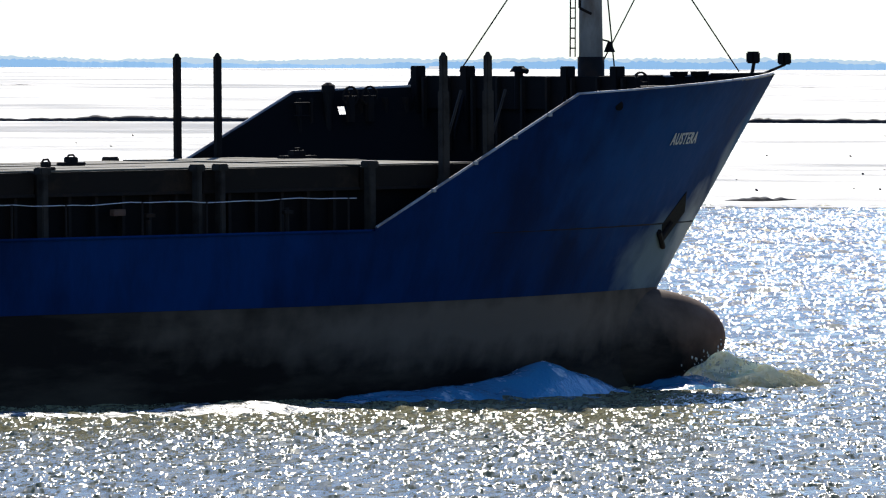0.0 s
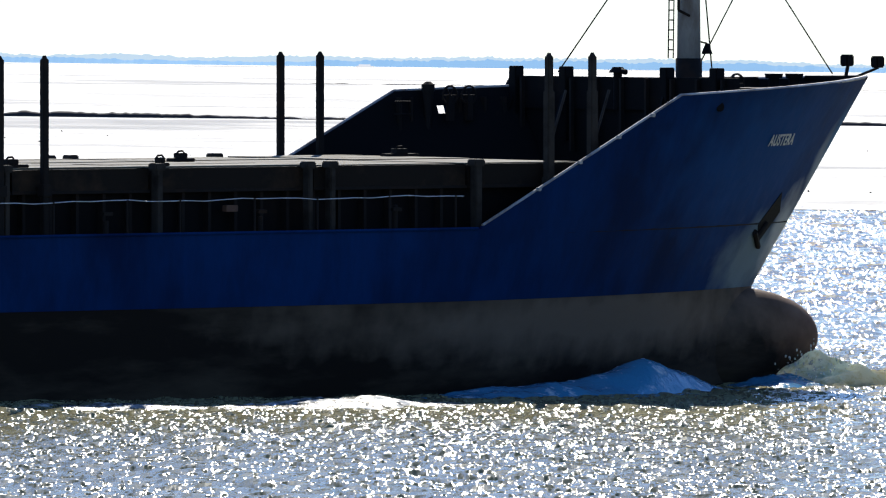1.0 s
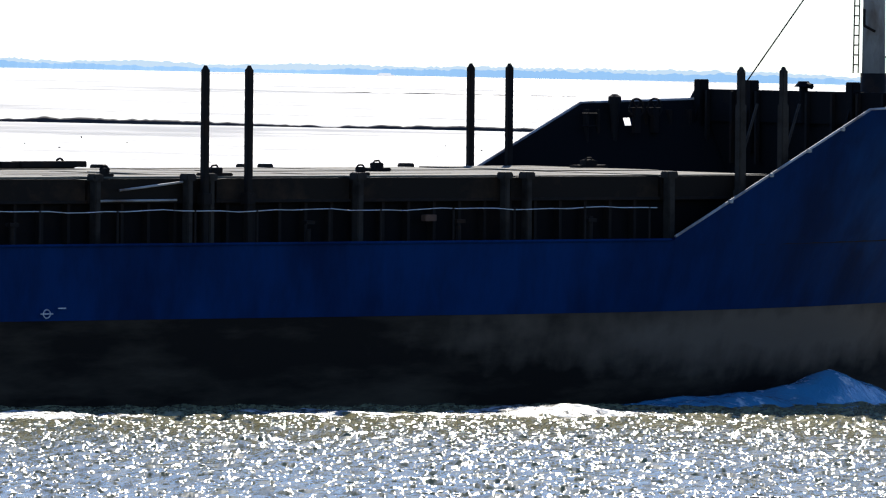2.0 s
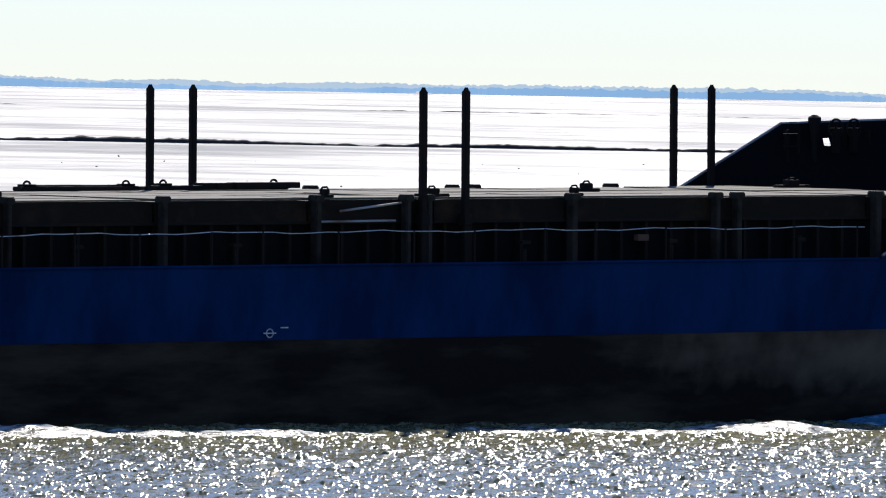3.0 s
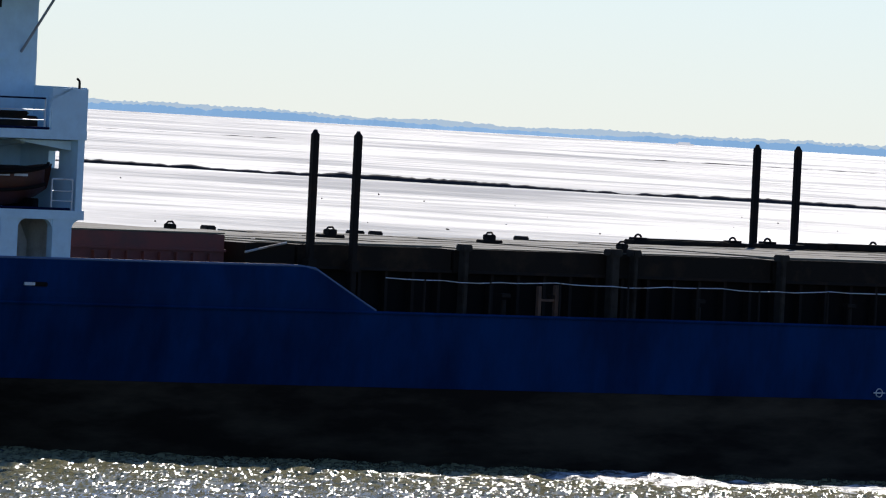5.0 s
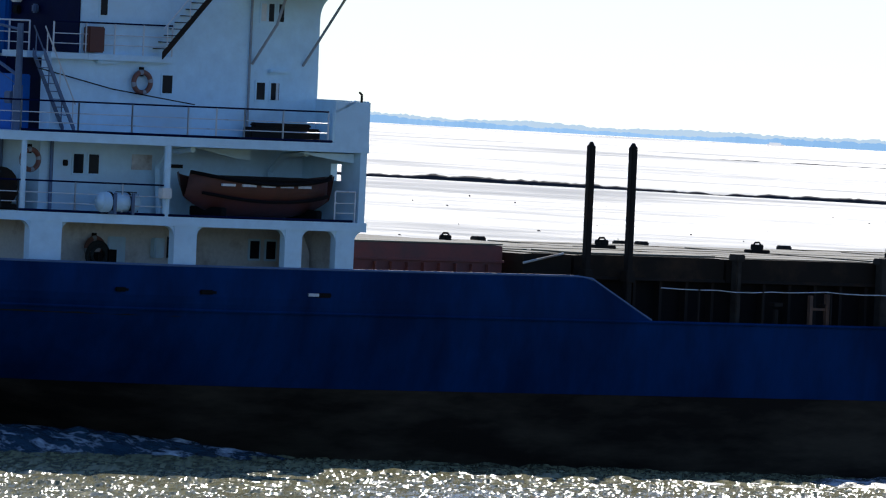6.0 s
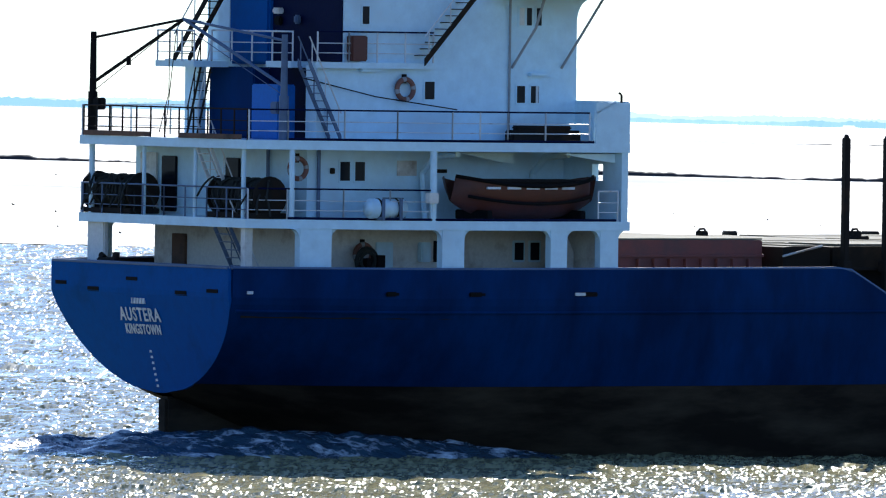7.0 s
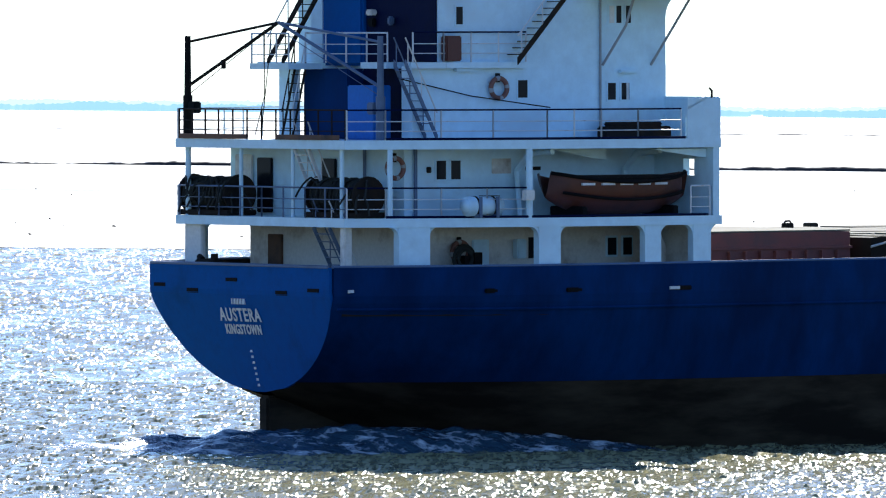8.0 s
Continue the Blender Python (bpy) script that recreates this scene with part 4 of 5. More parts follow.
def stair(name, a, b, width, axis, mat=RAILB):
    """A steep ladder from a to b with treads and hand rails; axis: its width's direction."""
    a, b, w = Vector(a), Vector(b), Vector(axis) * (width / 2)
    st = None
    for s in (-1, 1):
        bm = bmesh.new()
        e = w.normalized() * 0.03
        vs = [bm.verts.new(c + w * s + e * k + Vector((0, 0, h))) for c in (a, b) for k in (-1, 1) for h in (-0.12, 0.12)]
        bmesh.ops.convex_hull(bm, input=vs)
        if st is None:
            st = part(name, bm, mat, ship, "steep steel ladder with treads")
        else:
            part("stringer", bm, mat, st)
    n = max(6, int((b - a).length / 0.28))
    for i in range(1, n):
        c = a.lerp(b, i / n)
        bm = bmesh.new()
        d = Vector((b - a)).normalized()
        d.z = 0
        d.normalize()
        p, q = c - w, c + w
        vs = [bm.verts.new(v + d * k + Vector((0, 0, h))) for v in (p, q) for k in (-0.09, 0.09) for h in (-0.015, 0.015)]
        bmesh.ops.convex_hull(bm, input=vs)
        part("tread", bm, mat, st)
    for s in (-1, 1):
        bm = bmesh.new()
        up = Vector((0, 0, 0.85))
        tube(bm, a + w * s + up, b + w * s + up, 0.025, 5)
        for k in (0.08, 0.5, 0.92):
            c = a.lerp(b, k) + w * s
            tube(bm, c, c + up, 0.022, 5)
        part("hand_rail", bm, RAILW if s < 0 else mat, st)
    return st


def build_house():
    hw = 5.0
    # main deck level behind the colonnade
    h1 = part("lower_house", boxes((4.0, 13.3, -4.6, 5.0, 5.2, 8.0)), CREAM, ship, "cream lower deckhouse wall behind columns")
    for x in (12.1, 12.75):
        window(h1, x, -4.6, 7.2, 0.4, 0.62)
    for x in (6.6,):
        part("door", boxes((x - 0.35, x + 0.35, -4.68, -4.6, 5.3, 7.5), bevel=0.03), WHITE, h1)
    part("vent_box", boxes((7.95, 8.35, -4.9, -4.6, 6.85, 7.5), bevel=0.04), WHITE, h1)
    part("vent_slot", boxes((8.62, 9.0, -4.66, -4.6, 6.85, 7.55)), GLASS, h1)
    part("hatch_door", boxes((3.9, 4.0, 3.05, 3.85, 6.5, 7.6), bevel=0.02), RUST, h1)
    # A deck and colonnade below it
    bm = bmesh.new()
    slab(bm, outline(0.85, 13.95), 7.97, 8.27)
    part("boat_deck", bm, WHITE, ship, "white boat deck with deep edge")
    for a, b, side in ((2.35, 3.24, -1), (6.68, 7.44, -1), (10.75, 11.42, -1), (12.77, 13.51, -1), (6.46, 7.3, 1), (10.42, 11.29, 1), (12.5, 13.35, 1), (2.0, 2.9, 1)):
        ya, yb = (deck_edge(a) - 0.03) * side, (deck_edge(b) - 0.03) * side
        bm = bmesh.new()
        vs = []
        for x, y in ((a, ya), (b, yb), (b, yb - side * 0.3), (a, ya - side * 0.3)):
            for z in (6.5, 8.0):
                vs.append(bm.verts.new((x, y, z)))
        bmesh.ops.convex_hull(bm, input=vs)
        # haunches that round off the openings
        for xe, d in ((a, -1), (b, 1)):
            ye = (deck_edge(xe) - 0.06) * side
            arc = [(xe, 7.62)] + [(xe + d * 0.36 * (1 - math.cos(t)), 7.62 + 0.36 * math.sin(t)) for t in span(0, math.pi / 2, 5)] + [(xe, 7.98)]
            prism(bm, arc, ye, ye - side * 0.2)
        part("column", bm, WHITE, ship, "white column with rounded haunches")
    bm = boxes((1.0, 1.2, 3.6, 4.6, 5.3, 8.0), bevel=0.04)
    part("corner_column", bm, CREAM, ship)
    part("corner_column", boxes((1.0, 1.3, -4.7, -4.4, 5.3, 8.0), bevel=0.03), CREAM, ship)
    bm = bmesh.new()
    prism(bm, [(12.3, 6.4), (13.2, 6.4), (13.2, 7.2), (12.9, 7.8), (12.3, 7.95)], -6.2, -6.1)
    part("inner_gusset", bm, CREAM, ship)
    # A level house
    h2 = part("middle_house", boxes((3.2, 13.615, -hw, hw, 8.27, 10.6)), WHITE, ship, "white middle deckhouse")
    for x in (4.7, 5.3):
        window(h2, x, -hw, 9.84, 0.42, 0.66)
    part("notice_board", boxes((6.8, 7.6, -hw - 0.03, -hw, 9.7, 10.2), bevel=0.01), CREAM, h2)
    part("lamp", boxes((4.1, 4.25, -hw - 0.12, -hw, 9.75, 9.95), bevel=0.02), DARK, h2)
    part("cable_box", boxes((8.2, 8.8, -hw - 0.06, -hw, 9.8, 9.92)), DARK, h2)
    door = part("door", boxes((3.12, 3.2, 3.65, 4.65, 8.35, 10.3), bevel=0.03), CREAM, h2, "cream weathertight door")
    part("door_handle", boxes((3.06, 3.12, 3.8, 3.9, 9.2, 9.5)), DARK, door)
    part("doorway", boxes((3.1, 3.2, 2.5, 3.35, 8.35, 10.2), bevel=0.03), GLASS, h2)
    part("doorway", boxes((3.1, 3.2, -1.2, -0.4, 8.35, 10.2), bevel=0.03), GLASS, h2)
    part("pipe", tubes([((3.1, -2.9, 8.3), (3.1, -2.9, 10.6))], 0.06), RAILB, h2)
    part("pipe", tubes([((3.6, -hw - 0.1, 8.3), (3.6, -hw - 0.1, 10.6))], 0.06), RAILB, h2)
    for sd in (-1, 1):
        ya, yb = sorted((sd * 4.6, sd * 8.1))
        part("fore_bulkhead", boxes((13.36, 13.5, ya, yb, 5.2, 7.97)), CREAM, ship, "cream bulkhead closing the covered side deck")
    # shelter wall at the front of the boat deck
    bm = bmesh.new()
    box(bm, 13.62, 13.88, -8.25, -7.2, 8.27, 10.6)
    box(bm, 13.62, 13.88, -6.6, -4.9, 8.27, 10.6)
    box(bm, 13.62, 13.88, -7.2, -6.6, 8.27, 9.6)
    box(bm, 13.62, 13.88, -7.2, -6.6, 10.15, 10.6)
    part("front_screen", bm, WHITE, ship, "white screen with a small opening before the boat")
    part("front_screen", boxes((13.62, 13.88, 5.0, 8.25, 8.27, 10.6)), WHITE, ship)
    # pillars between boat deck and bridge deck
    for x, y, r in ((2.15, -5.65, 0.1), (6.4, -7.65, 0.12), (1.1, 4.5, 0.1), (1.1, -4.4, 0.08), (1.1, 1.4, 0.07), (1.1, -1.6, 0.07), (6.4, 7.65, 0.12)):
        part("pillar", tubes([((x, y, 8.25), (x, y, 10.6))], r, 10), WHITE, ship)
    # B deck
    bm = bmesh.new()
    slab(bm, outline(0.85, 13.92), 10.55, 10.85)
    part("bridge_deck", bm, WHITE, ship, "white upper deck with deep edge")
    # dirty after overhang edges, partly cut away
    for a, b in ((4.6, 0.9), (-1.0, -4.4)):
        bm = bmesh.new()
        slab(bm, [(0.8, a), (1.0, a), (1.0, b), (0.8, b + 0.6)], 10.855, 11.02)
        part("overhang_edge", bm, RUST, ship)
    bm = bmesh.new()
    box(bm, 12.52, 13.9, -8.29, -8.15, 10.85, 12.2)
    prism(bm, [(12.5, 11.9), (13.3, 12.26), (13.3, 12.18), (12.5, 11.8)], -8.29, -8.2)
    box(bm, 13.76, 13.91, -8.2, -5.0, 10.85, 12.24)
    part("wing_bulwark", bm, WHITE, ship, "white solid bulwark at the deck's front corner")
    part("wing_bulwark", boxes((13.76, 13.91, 5.0, 8.2, 10.85, 12.24), (12.52, 13.9, 8.15, 8.29, 10.85, 12.2)), WHITE, ship)
    bm = bmesh.new()
    prism(bm, [(13.79, 12.24), (13.79, 12.9)] + [(13.79 + 0.5 * (1 - math.cos(a)), 12.24 + 0.5 * (1 - math.sin(a))) for a in span(0.05, math.pi / 2 - 0.05, 5)], -hw + 0.3, -hw + 0.45)
    part("wing_gusset", bm, WHITE, ship)
    part("wing_post", tubes([((13.6, -8.2, 12.2), (13.6, -8.2, 12.45)), ((13.6, -8.2, 12.45), (13.5, -8.2, 12.53))], 0.04), DARK, ship)
    hw = 5.4
    # B level house, narrowing into the after slope
    h3 = part("upper_house", boxes((7.5, 13.79, -hw + 0.6, hw, 10.85, 13.3)), WHITE, ship, "white upper deckhouse")
    part("side_wall", boxes((3.25, 13.8, -hw, -hw + 0.6, 10.85, 13.3)), WHITE, h3)
    part("casing_trunk", boxes((4.45, 7.5, -hw + 0.6, 2.1, 10.85, 13.22)), WHITE, h3)
    window(h3, 7.78, -hw, 12.52, 0.42, 0.62)
    window(h3, 11.5, -hw, 12.42, 0.36, 0.6)
    window(h3, 12.07, -hw, 12.42, 0.36, 0.6)
    part("curtain", boxes((12.1, 12.2, -hw - 0.06, -hw, 12.14, 12.7)), LETTER, h3, "white curtain behind the glass")
    for x, z in ((5.3, 13.16), (12.15, 13.08)):
        part("shade_lamp", boxes((x - 0.4, x + 0.4, -hw - 0.22, -hw, z - 0.05, z + 0.06), bevel=0.03), WHITE, h3)
    part("bench", boxes((10.5, 13.3, -6.4, -5.9, 10.85, 11.25), (10.7, 13.0, -6.3, -6.0, 11.25, 11.4), bevel=0.05), DARK, ship, "dark bench and rolled gear on the upper deck")
    # C deck and wheelhouse block
    bm = boxes((4.45, 7.82, -5.7, 5.2, 13.22, 13.42), (3.0, 4.44, -5.7, -5.45, 13.22, 13.42), (3.3, 4.44, -3.85, -2.4, 13.22, 13.42))
    part("funnel_deck", bm, WHITE, ship, "white funnel deck edge")
    h4 = part("bridge_house", boxes((6.31, 13.79, -hw, hw, 13.3, 15.6), (4.33, 6.31, -hw, -hw + 0.08, 13.3, 15.6)), WHITE, ship, "white bridge front house")
    # The first pane is white: sky light through it put in as colour.
    for x in (11.5, 11.8, 12.2):
        window(h4, x, -hw, 15.0, 0.24, 0.62, mat=LETTER if x == 11.5 else None)
    window(h4, 5.17, -hw, 14.97, 0.3, 0.62)
    part("locker", boxes((4.42, 5.05, -hw - 0.35, -hw, 13.46, 14.3), bevel=0.04), BOAT, h4)
    part("rain_pipe", tubes([((11.0, -hw - 0.06, 10.9), (11.0, -hw - 0.06, 15.6))], 0.04), CANVAS, h4)
    part("bridge_wing", boxes((10.2, 14.5, -8.3, 8.3, 15.6, 15.82), bevel=0.04), WHITE, ship, "white bridge wing deck")
    part("wheelhouse", boxes((4.33, 13.7, -hw, hw, 15.83, 18.4)), WHITE, ship)
    bm = bmesh.new()
    prism(bm, [(13.79, 14.85)] + [(13.79 + 0.55 * (1 - math.cos(a)), 14.85 + 0.75 * math.sin(a)) for a in span(0.1, math.pi / 2, 7)] + [(13.79, 15.6)], -hw, hw)
    part("front_flare", bm, WHITE, ship, "white house front flaring into the bridge wing")
    for s in (-1, 1):
        part("wing_strut", tubes([((13.17, s * 5.4, 13.3), (13.66, s * 7.0, 15.6))], 0.05), CANVAS, ship)
        part("wing_strut", tubes([((11.14, s * 5.4, 13.3), (11.37, s * 6.4, 14.63)), ((11.37, s * 6.4, 14.63), (11.45, s * 6.75, 15.6))], 0.05), CANVAS, ship)
    # funnel and its casing
    fun = part("funnel", boxes((4.1, 7.0, -1.36, 0.92, 13.3, 20.0), bevel=0.08), FUNNEL_STERN_BLUE, ship, "tall blue funnel casing")
    part("funnel_lamp", boxes((4.0, 4.26, -2.05, -1.7, 14.98, 15.18), bevel=0.04), CREAM, fun)
    part("lamp_bracket", boxes((4.1, 4.26, -2.0, -1.65, 14.6, 14.9), bevel=0.05), BLACK, fun)
    part("funnel_lamp", boxes((4.05, 4.26, -3.05, -2.85, 14.65, 14.95), bevel=0.05), RAILB, fun)
    part("side_casing", boxes((3.7, 4.4, -1.13, 1.47, 10.85, 13.2), bevel=0.05), HULL_BLUE, ship, "dark blue casing below the funnel")
    part("blue_locker", boxes((2.6, 3.3, -4.15, -2.6, 10.85, 12.66), bevel=0.04), LOCKER_BLUE, ship, "bright blue locker on deck")
    # Shade beside the funnel, put in as dark navy boxes.
    part("shaded_casing_wall", boxes((4.28, 6.3, -5.31, -1.38, 13.43, 18.0)), NAVY, ship)
    part("shaded_recess", boxes((4.32, 4.44, -4.78, -1.15, 10.85, 13.2)), NAVY, ship)
    bm = boxes((4.2, 6.6, 0.98, 1.77, 13.43, 19.5), bevel=0.06)
    part("exhaust_trunk", bm, WHITE, ship)
    # side platform to port with its ladder
    part("platform", boxes((2.2, 3.6, 0.2, 2.45, 13.18, 13.38)), WHITE, ship)
    part("platform_leg", boxes((3.3, 3.6, 1.5, 2.3, 10.85, 13.18)), WHITE, ship)
    # guard rails
    edge = lambda x, z, k=0.08: (x, -(deck_edge(x) - k), z)
    far = lambda x, z, k=0.08: (x, deck_edge(x) - k, z)
    rail_run("boat_deck_rail", [edge(x, 8.27) for x in (0.95, 2.0, 3.6, 5.0, 6.4)], top=NAVY)
    rail_run("boat_deck_rail", [edge(x, 8.27) for x in (12.7, 13.5)], gap=0.9)
    rail_run("boat_deck_rail", [(0.95, y, 8.27) for y in (4.8, 2.5, 0, -2.5, -4.8)], mat=RAILB, gap=1.2)
    rail_run("boat_deck_rail", [far(x, 8.27) for x in (0.95, 3.0, 6.4, 13.4)])
    rail_run("upper_deck_rail", [edge(x, 10.85) for x in (0.95, 2.0, 3.6, 5.2, 7.0, 9.0, 10.5, 12.3)], top=NAVY)
    rail_run("upper_deck_rail", [(0.95, y, 10.85) for y in (4.8, 2.5, 0, -2.5, -4.8)], mat=DARK, gap=0.8)
    rail_run("upper_deck_rail", [far(x, 10.85) for x in (0.95, 3.0, 6.4, 12.3)], mat=RAILW)
    rail_run("funnel_deck_rail", [(3.1, -5.65, 13.42), (4.36, -5.65, 13.42), (7.75, -5.65, 13.42)], gap=1.15, top=NAVY)
    rail_run("funnel_deck_rail", [(3.4, 0.9, 13.4), (3.4, -3.8, 13.4)], gap=1.3)
    rail_run("platform_rail", [(2.25, 2.4, 13.38), (2.25, 0.25, 13.38)], gap=0.8)
    for z, x0, x1 in ((8.27, 2.0, 13.4), (10.85, 2.0, 12.45)):
        part("toe_bar", polytube([edge(x, z + 0.04, 0.05) for x in span(x0, x1, 16)], 0.05, 6), NAVY, ship)
    # ladders
    stair("deck_ladder", (3.75, -5.8, 10.9), (2.45, -5.8, 13.4), 0.65, (0, 1, 0), RAILB)
    stair("bridge_ladder", (7.05, -5.75, 13.45), (9.1, -5.75, 15.65), 0.8, (0, 1, 0), DARK)
    stair("after_ladder", (2.1, -2.2, 8.3), (1.0, -2.2, 10.6), 0.8, (0, 1, 0), RAILW)
    stair("lower_ladder", (2.35, -3.4, 5.4), (0.95, -3.4, 8.0), 0.9, (0, 1, 0), RAILB)
    stair("port_ladder", (2.85, 1.2, 10.9), (3.2, 0.9, 13.3), 0.6, (0, 1, 0), DARK)
    stair("port_ladder", (3.2, 2.4, 13.4), (3.2, 0.0, 16.0), 0.6, (1, 0, 0), DARK)
    part("slack_line", tubes([((2.6, -5.5, 12.9), (5.5, -5.6, 12.3)), ((5.5, -5.6, 12.3), (8.5, -6.0, 11.9))], 0.02), BLACK, ship)


build_house()


def build_davits():
    """Two stores davits at the after corners, their arms drawn together inboard."""
    for s, mat in ((1, BLACK), (-1, RAILB)):
        base = (1.2, 4.66) if s > 0 else (2.2, -5.06)
        x, y = base
        bm = tubes([((x, y, 10.85), (x, y, 12.3))], 0.16, 12)
        tube(bm, (x, y, 12.3), (x, y, 14.3), 0.12, 12, 0.1)
        box(bm, x - 0.15, x + 0.15, y - 0.4 * s - 0.2, y - 0.4 * s + 0.2, 11.7, 12.1, bevel=0.04)
        d = part("davit", bm, mat, ship, "slim stores davit at the deck corner")
        tip = (1.5, -0.23, 14.75)
        part("jib", tubes([((x, y, 12.6), tip)], 0.06, 8), mat, d)
        part("tie_rod", tubes([((x, y, 14.1), tip)], 0.045, 6), mat, d)
        part("hoist_wire", tubes([((x, y, 12.3), (1.5, 0.8 * s, 14.3))], 0.014, 5), mat, d)
    part("hook_block", tubes([((1.3, 2.7, 13.2), (1.3, 2.7, 13.5))], 0.08, 8), BLACK, ship)
    part("hoist_tackle", tubes([((1.5, 0.6, 14.5), (1.5, 0.6, 12.3)), ((1.5, 0.2, 14.4), (1.6, 0.9, 11.2)), ((1.5, 0.6, 12.3), (1.4, 1.0, 11.0))], 0.016), DARK, ship)


build_davits()


def lifeboat():
    root = tagged(new("lifeboat"), "open faded orange lifeboat with black fender line in its chocks", "lifeboat")
    bm = bmesh.new()
    n, rows = 24, []
    for i in range(n + 1):
        s = -1 + 2 * i / n
        w = 1.05 * math.sqrt(max(0.0, 1 - abs(s) ** 2.6)) + 0.02
        top = 0.70 + 0.32 * s * s
        keel_z = -0.42 + 0.62 * abs(s) ** 3.2
        rows.append([bm.verts.new((2.82 * s * (1 - 0.05 * (1 - j / 4)), w * math.sin(a), keel_z + (top - keel_z) * (1 - math.cos(a)) ** 0.8)) for j, a in enumerate(span(-math.pi / 2, math.pi / 2, 12))])
    for p, q in zip(rows, rows[1:]):
        for j in range(12):
            bm.faces.new((p[j], q[j], q[j + 1], p[j + 1]))
    bmesh.ops.remove_doubles(bm, verts=bm.verts, dist=0.003)
    part("hull", bm, BOAT, root, smooth=True)
    bm = bmesh.new()
    pts = [(2.82 * s, -(1.05 * math.sqrt(max(0.0, 1 - abs(s) ** 2.6)) + 0.05), 0.70 + 0.32 * s * s) for s in span(-0.99, 0.99, 20)]
    part("gunwale_fender", polytube(pts, 0.07, 6), BLACK, root)
    part("cover", boxes((-2.2, 2.2, -0.7, 0.7, 0.75, 0.92), bevel=0.08), DARK, root)
    for i, s in enumerate((-0.62, -0.36, -0.1, 0.16, 0.42)):
        y = -(1.05 * math.sqrt(1 - abs(s) ** 2.6) + 0.02)
        part("reflector", boxes((2.82 * s - 0.26, 2.82 * s + 0.26, y - 0.03, y + 0.06, 0.60, 0.68)), LETTER, root)
    part("rubbing_band", polytube([(2.78 * k, -(0.92 * math.sqrt(max(0.0, 1 - abs(k) ** 2.6)) + 0.04), 0.12 + 0.3 * k * k) for k in span(-0.9, 0.9, 14)], 0.06), BLACK, root)
    for s in (-1.9, 1.9):
        bm = boxes((s - 0.12, s + 0.12, -0.9, 0.9, -0.42, -0.1), bevel=0.03)
        part("chock", bm, BLACK, root)
    return rides(root, 10.45, -6.95, 8.72)


lifeboat()


def boat_gear():
    for x in (7.7, 12.2):
        bm = bmesh.new()
        pts = [(x, -5.4, 8.3), (x, -5.2, 9.8), (x, -5.9, 10.35), (x, -7.2, 10.45)]
        for p, q in zip(pts, pts[1:]):
            tube(bm, p, q, 0.1, 8)
        part("boat_davit", bm, WHITE, ship, "white curved boat davit arm")
    part("hanging_plate", prism(bmesh.new(), [(8.4, 10.5), (10.6, 10.5), (10.6, 10.15), (10.0, 10.2)], -6.3, -6.2), WHITE, ship)
    part("hanging_plate", prism(bmesh.new(), [(11.4, 10.5), (13.6, 10.5), (13.6, 10.2), (12.0, 10.4)], -7.9, -7.8), WHITE, ship)
    part("switch_box", boxes((6.0, 6.4, -8.0, -7.75, 8.85, 9.2), bevel=0.03), CREAM, ship)
    part("davit_winch", boxes((5.4, 6.1, -6.6, -6.0, 8.27, 9.0), bevel=0.08), BLACK, ship)


boat_gear()


def lifebuoy(x, y, z, aft=False):
    root = tagged(new("lifebuoy"), "orange and white lifebuoy hung on a wall", "lifebuoy", group="lifebuoys")
    def arc(k0, k1, fat):
        bm, rings, n, m = bmesh.new(), [], 32, 10
        for k in range(k0, k1 + 1):
            a = 2 * math.pi * k / n
            rings.append([bm.verts.new(((0.33 + fat * math.cos(b)) * math.cos(a), fat * math.sin(b), (0.33 + fat * math.cos(b)) * math.sin(a))) for b in (2 * math.pi * j / m for j in range(m))])
        for p, q in zip(rings, rings[1:]):
            for j in range(m):
                bm.faces.new((p[j], q[j], q[(j + 1) % m], p[(j + 1) % m]))
        return bm

    part("ring", arc(0, 32, 0.085), RING_RED, root, smooth=True)
    for k in (0, 8, 16, 24):
        part("white_band", arc(k, k + 2, 0.09), CANVAS, root, smooth=True)
    part("bracket", boxes((-0.05, 0.05, 0.0, 0.14, 0.2, 0.5)), DARK, root)
    return rides(root, x, y, z, 90 if aft else 0)


lifebuoy(6.7, -5.56, 12.55)
lifebuoy(2.7, -5.2, 9.92)
lifebuoy(5.65, -4.8, 7.1)


def liferaft():
    root = tagged(new("liferaft_canister"), "white liferaft canister with dark straps in a cradle", "liferaft")
    bm = tube(bmesh.new(), (-0.75, 0, 0.38), (0.75, 0, 0.38), 0.33, 18)
    bmesh.ops.bevel(bm, geom=[e for e in bm.edges if len(e.link_faces) == 2 and any(len(f.verts) > 6 for f in e.link_faces)], offset=0.1, segments=3, affect="EDGES")
    part("canister", bm, WHITE, root, smooth=True)
    for x in (-0.35, 0.35):
        part("strap", tube(bmesh.new(), (x - 0.04, 0, 0.38), (x + 0.04, 0, 0.38), 0.345, 18), DARK, root)
        part("cradle", boxes((x - 0.05, x + 0.05, -0.4, 0.4, 0, 0.12), (x - 0.05, x + 0.05, -0.42, -0.36, 0, 0.7)), RAILB, root)
    return rides(root, 4.95, -7.0, 8.28)


liferaft()


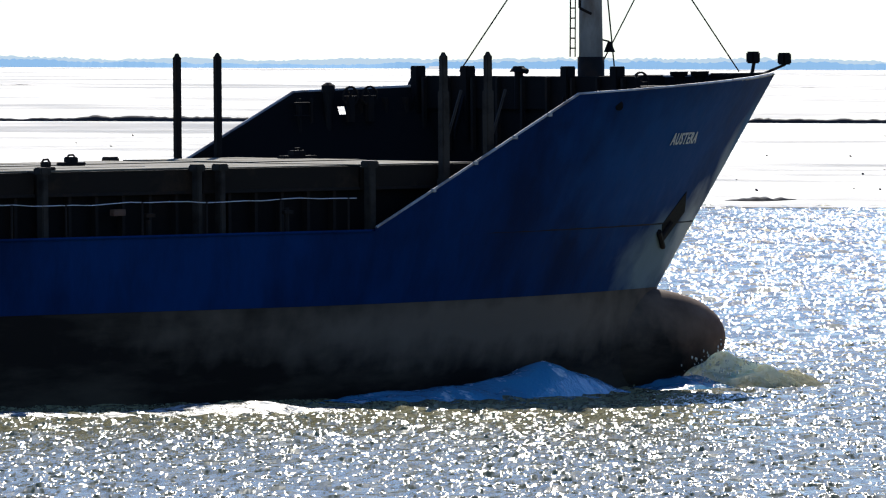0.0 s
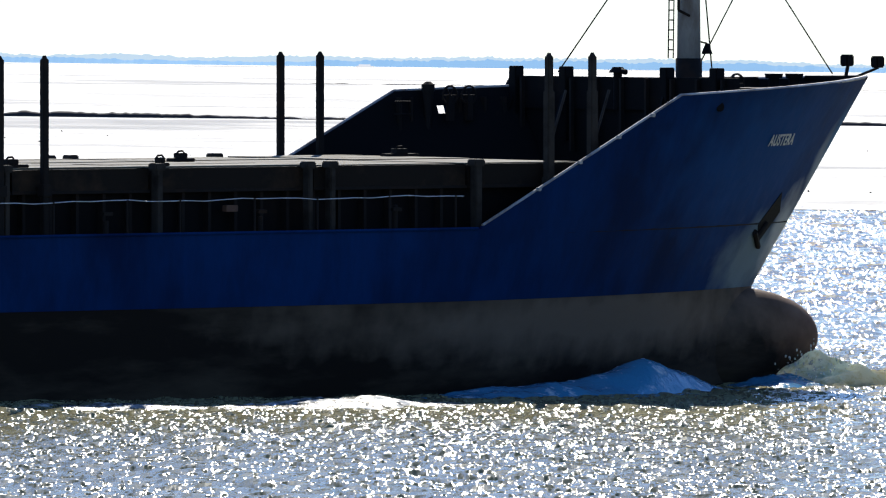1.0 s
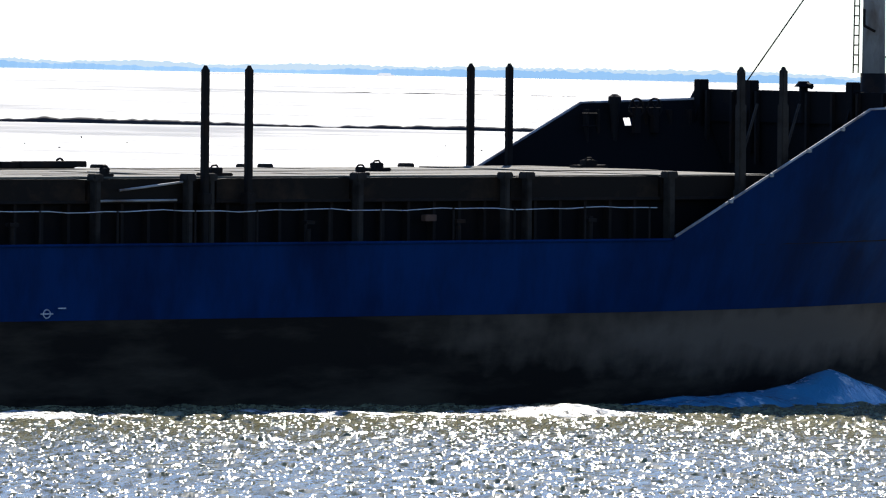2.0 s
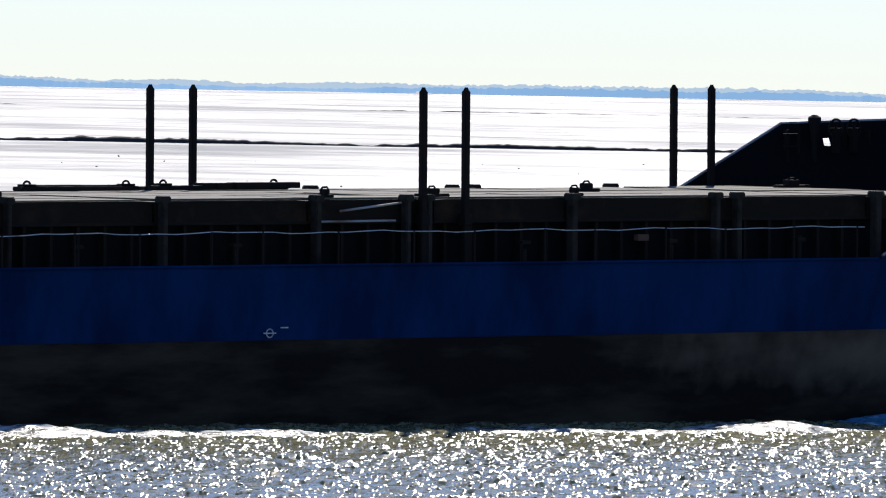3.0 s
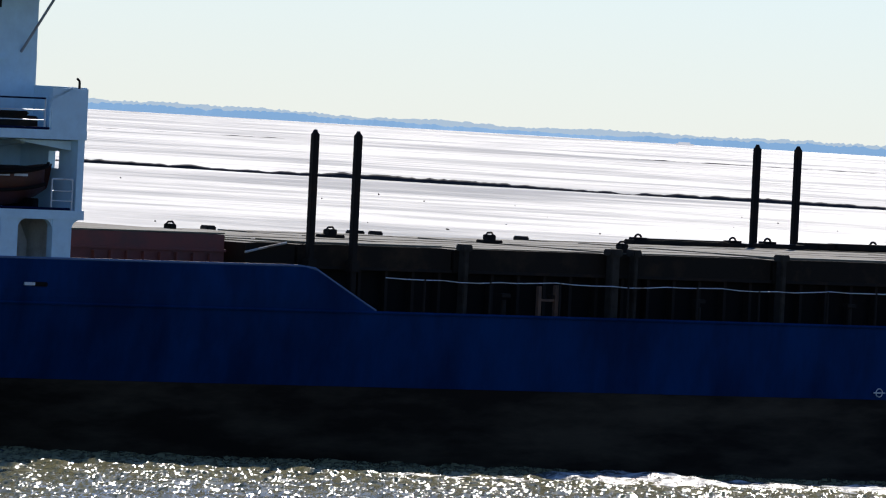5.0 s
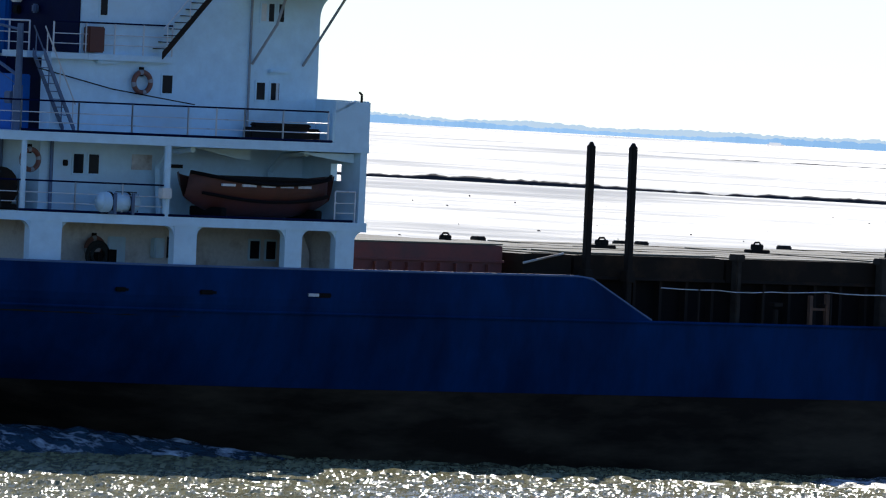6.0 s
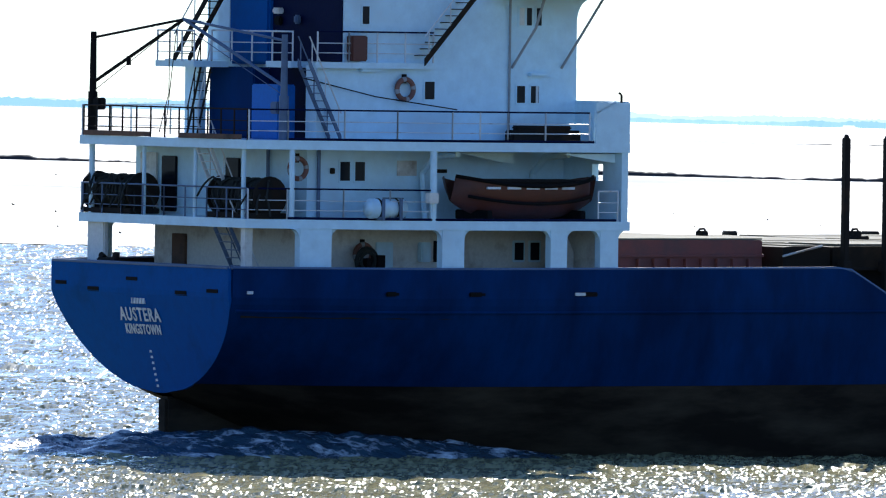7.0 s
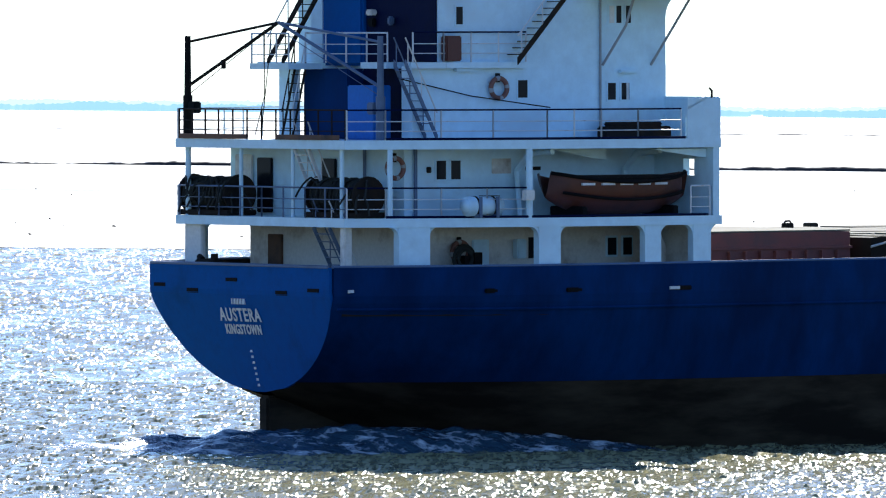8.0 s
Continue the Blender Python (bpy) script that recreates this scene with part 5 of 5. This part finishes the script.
def rope_drum(x, y, z, seed):
    """A mooring winch heaped with rope."""
    rng = random.Random(seed)
    root = tagged(new("mooring_winch"), "mooring winch heaped with dark weathered rope", "winch", group="mooring winches")
    part("bed", boxes((-0.6, 0.6, -1.5, 1.5, 0, 0.18), bevel=0.03), DARK, root)
    bm = tube(bmesh.new(), (0, -1.25, 0.72), (0, 1.25, 0.72), 0.42, 18)
    for i in range(46):
        yy = -1.2 + 2.4 * i / 45
        r = 0.48 + 0.06 * math.sin(i * 1.7) + rng.uniform(-0.03, 0.05)
        for k in range(14):
            a, b = 2 * math.pi * k / 14, 2 * math.pi * (k + 1) / 14
            tube(bm, (r * math.cos(a), yy, 0.72 + r * math.sin(a)), (r * math.cos(b), yy + rng.uniform(-0.05, 0.05), 0.72 + r * math.sin(b)), 0.05, 4)
    part("rope", bm, ROPE, root)
    for yy in (-1.35, 1.35):
        part("flange", tube(bmesh.new(), (0, yy - 0.04, 0.72), (0, yy + 0.04, 0.72), 0.66, 20), DARK, root)
    bm = bmesh.new()
    for i in range(26):
        yy = rng.uniform(-1.3, 1.3)
        p = Vector((rng.uniform(-0.6, 0.0), yy, rng.uniform(0.55, 1.2)))
        pts, d = [p], Vector((rng.uniform(-0.06, 0.02), rng.uniform(-0.1, 0.1), 0.09))
        for k in range(7):
            p = p + d
            d = d + Vector((rng.uniform(-0.04, 0.03), rng.uniform(-0.05, 0.05), -0.055))
            pts.append(p.copy())
        polytube(pts, 0.035, 5, bm)
    tagged(part("loose_rope", bm, ROPE, root), kind="stuff")
    return rides(root, x, y, z)


rope_drum(1.6, 3.55, 8.28, 3)
rope_drum(1.7, -3.7, 8.28, 4)


def coil(x, y, z, r):
    root = tagged(new("hose_reel"), "dark hose reel and coiled line by the wall", "hose reel")
    bm = bmesh.new()
    for k in range(20):
        a, b = 2 * math.pi * k / 20, 2 * math.pi * (k + 1) / 20
        for rr, yy in ((r, 0), (r * 0.85, 0.08), (r * 0.7, -0.06)):
            tube(bm, (rr * math.cos(a), yy, rr * math.sin(a)), (rr * math.cos(b), yy, rr * math.sin(b)), 0.07, 5)
    part("hose", bm, ROPE, root)
    part("stand", boxes((-0.08, 0.08, -0.15, 0.15, -1.4, 0.1), (0.3, 0.6, -0.2, 0.2, -1.4, 0.2)), BLACK, root)
    return rides(root, x, y, z)


coil(5.3, -5.5, 6.9, 0.42)


# ---- waves that go with the ship ----
def heap(name, label, mat, n, m, height, shape, seed):
    """An uneven sheet of raised water; shape gives its plan and height from two fractions."""
    bm = bmesh.new()
    rows = []
    for i in range(n + 1):
        row = []
        for j in range(m + 1):
            x, y, z = shape(i / n, j / m)
            w = min(1, 8 * (i / n) * (1 - i / n) + 0.0) * min(1, 8 * (j / m) * (1 - j / m))
            z += height * w * (noise.noise(Vector((x * 0.5, y * 0.8, seed))) * 0.7 + noise.noise(Vector((x * 1.9, y * 1.9, seed + 5))) * 0.35)
            row.append(bm.verts.new((x, y, z)))
        rows.append(row)
    for p, q in zip(rows, rows[1:]):
        for j in range(m):
            bm.faces.new((p[j], q[j], q[j + 1], p[j + 1]))
    ob = part(name, bm, mat, smooth=True)
    tagged(ob, label, "wave", kind="stuff")
    return rides(ob, 0, 0, 0)


def tilt(x):
    """The water's level in ship space, as the ship is down by the stern."""
    return 0.783 - x * 0.01449


def bow_crest(s, t):
    x = 96.5 - 28 * s
    c = math.sin(math.pi * min(1, t * 1.25)) ** 0.8
    h = 1.2 * math.exp(-((x - 82.6) / 3.0) ** 2) + 0.5 * math.exp(-((x - 76) / 4.5) ** 2) + 0.5 * math.exp(-((x - 92.5) / 3.0) ** 2)
    return (x, -half(x, 0.3) * 0.97 + 0.7 - 4.6 * t - 1.2 * s - (0.6 if x > 90 else 0.6 * max(0, (x - 86) / 4)), tilt(x) - 0.25 + h * c)


heap("bow_wave", "blue glassy bow wave curling off the hull", CREST, 90, 26, 0.25, bow_crest, 2.0)


def bow_spray(s, t):
    x = 93.0 + 5.6 * s
    c = math.sin(math.pi * (0.34 + 0.66 * t)) * math.sin(math.pi * min(1, 0.1 + 0.9 * s ** 0.7))
    return (x, 0.9 - 5.2 * t, tilt(x) - 0.2 + 1.4 * c * (1 - 0.75 * s))


heap("bow_spray", "murky yellow-white water thrown up at the bulb", SPRAY, 110, 90, 0.75, bow_spray, 8.0)


def spray_drops():
    """Loose drops and flecks of froth over the broken water at the bulb."""
    rng = random.Random(31)
    bm = bmesh.new()
    for i in range(520):
        s = rng.random() ** 1.4
        x, y, z = bow_spray(s * 0.95, rng.uniform(0.05, 0.75))
        r = rng.uniform(0.012, 0.035) * (1.4 - s)
        m = pose(x + rng.gauss(0, 0.25), y, z + abs(rng.gauss(0, 0.22)) * (1.3 - s), rng.uniform(0, 90), rng.uniform(0, 90), rng.uniform(0, 90))
        bmesh.ops.create_icosphere(bm, subdivisions=1, radius=r, matrix=m @ Matrix.Diagonal((1.8, 1.0, 0.8, 1)))
    ob = part("spray_drops", bm, FROTH, smooth=True)
    tagged(ob, "loose white drops of spray at the bow", "spray", kind="stuff")
    return rides(ob, 0, 0, 0)


spray_drops()


def foam_edge(s, t):
    x = 78 - 66 * s
    lift = 0.3 * min(1, 6 * s, 6 * (1 - s)) * (1 + 0.4 * math.sin(x * 0.23) + 0.3 * math.sin(x * 0.61 + 1))
    return (x, -8.6 - 12 * t - 0.8 * math.sin(x * 0.35), tilt(x) - 0.36 - 0.5 * max(0, 1 - 8 * s, 1 - 8 * (1 - s)) + lift * math.sin(math.pi * t ** 1.3) ** 2)


heap("foam_line", "broken white foam running along the hull", FOAM, 480, 44, 0.24, foam_edge, 12.0)


def stern_wash(s, t):
    x = 11 - 20 * s
    return (x, -9.5 + 13 * t * (0.4 + 0.6 * s) - 0.8 * s, tilt(x) - 0.2 + 0.75 * math.sin(math.pi * t) * math.sin(math.pi * min(1.0, 0.1 + s * 0.9)))


heap("stern_wash", "dark blue turbulent stern wash with foam streaks", WAKE, 90, 40, 0.4, stern_wash, 20.0)


def motions():
    walk(ship, [(t, ship_pose(r)) for t, r in SHIP_ROWS])
    for ob, place in RIDERS:
        walk(ob, [(t, ship_pose(r) @ place) for t, r in SHIP_ROWS])


motions()
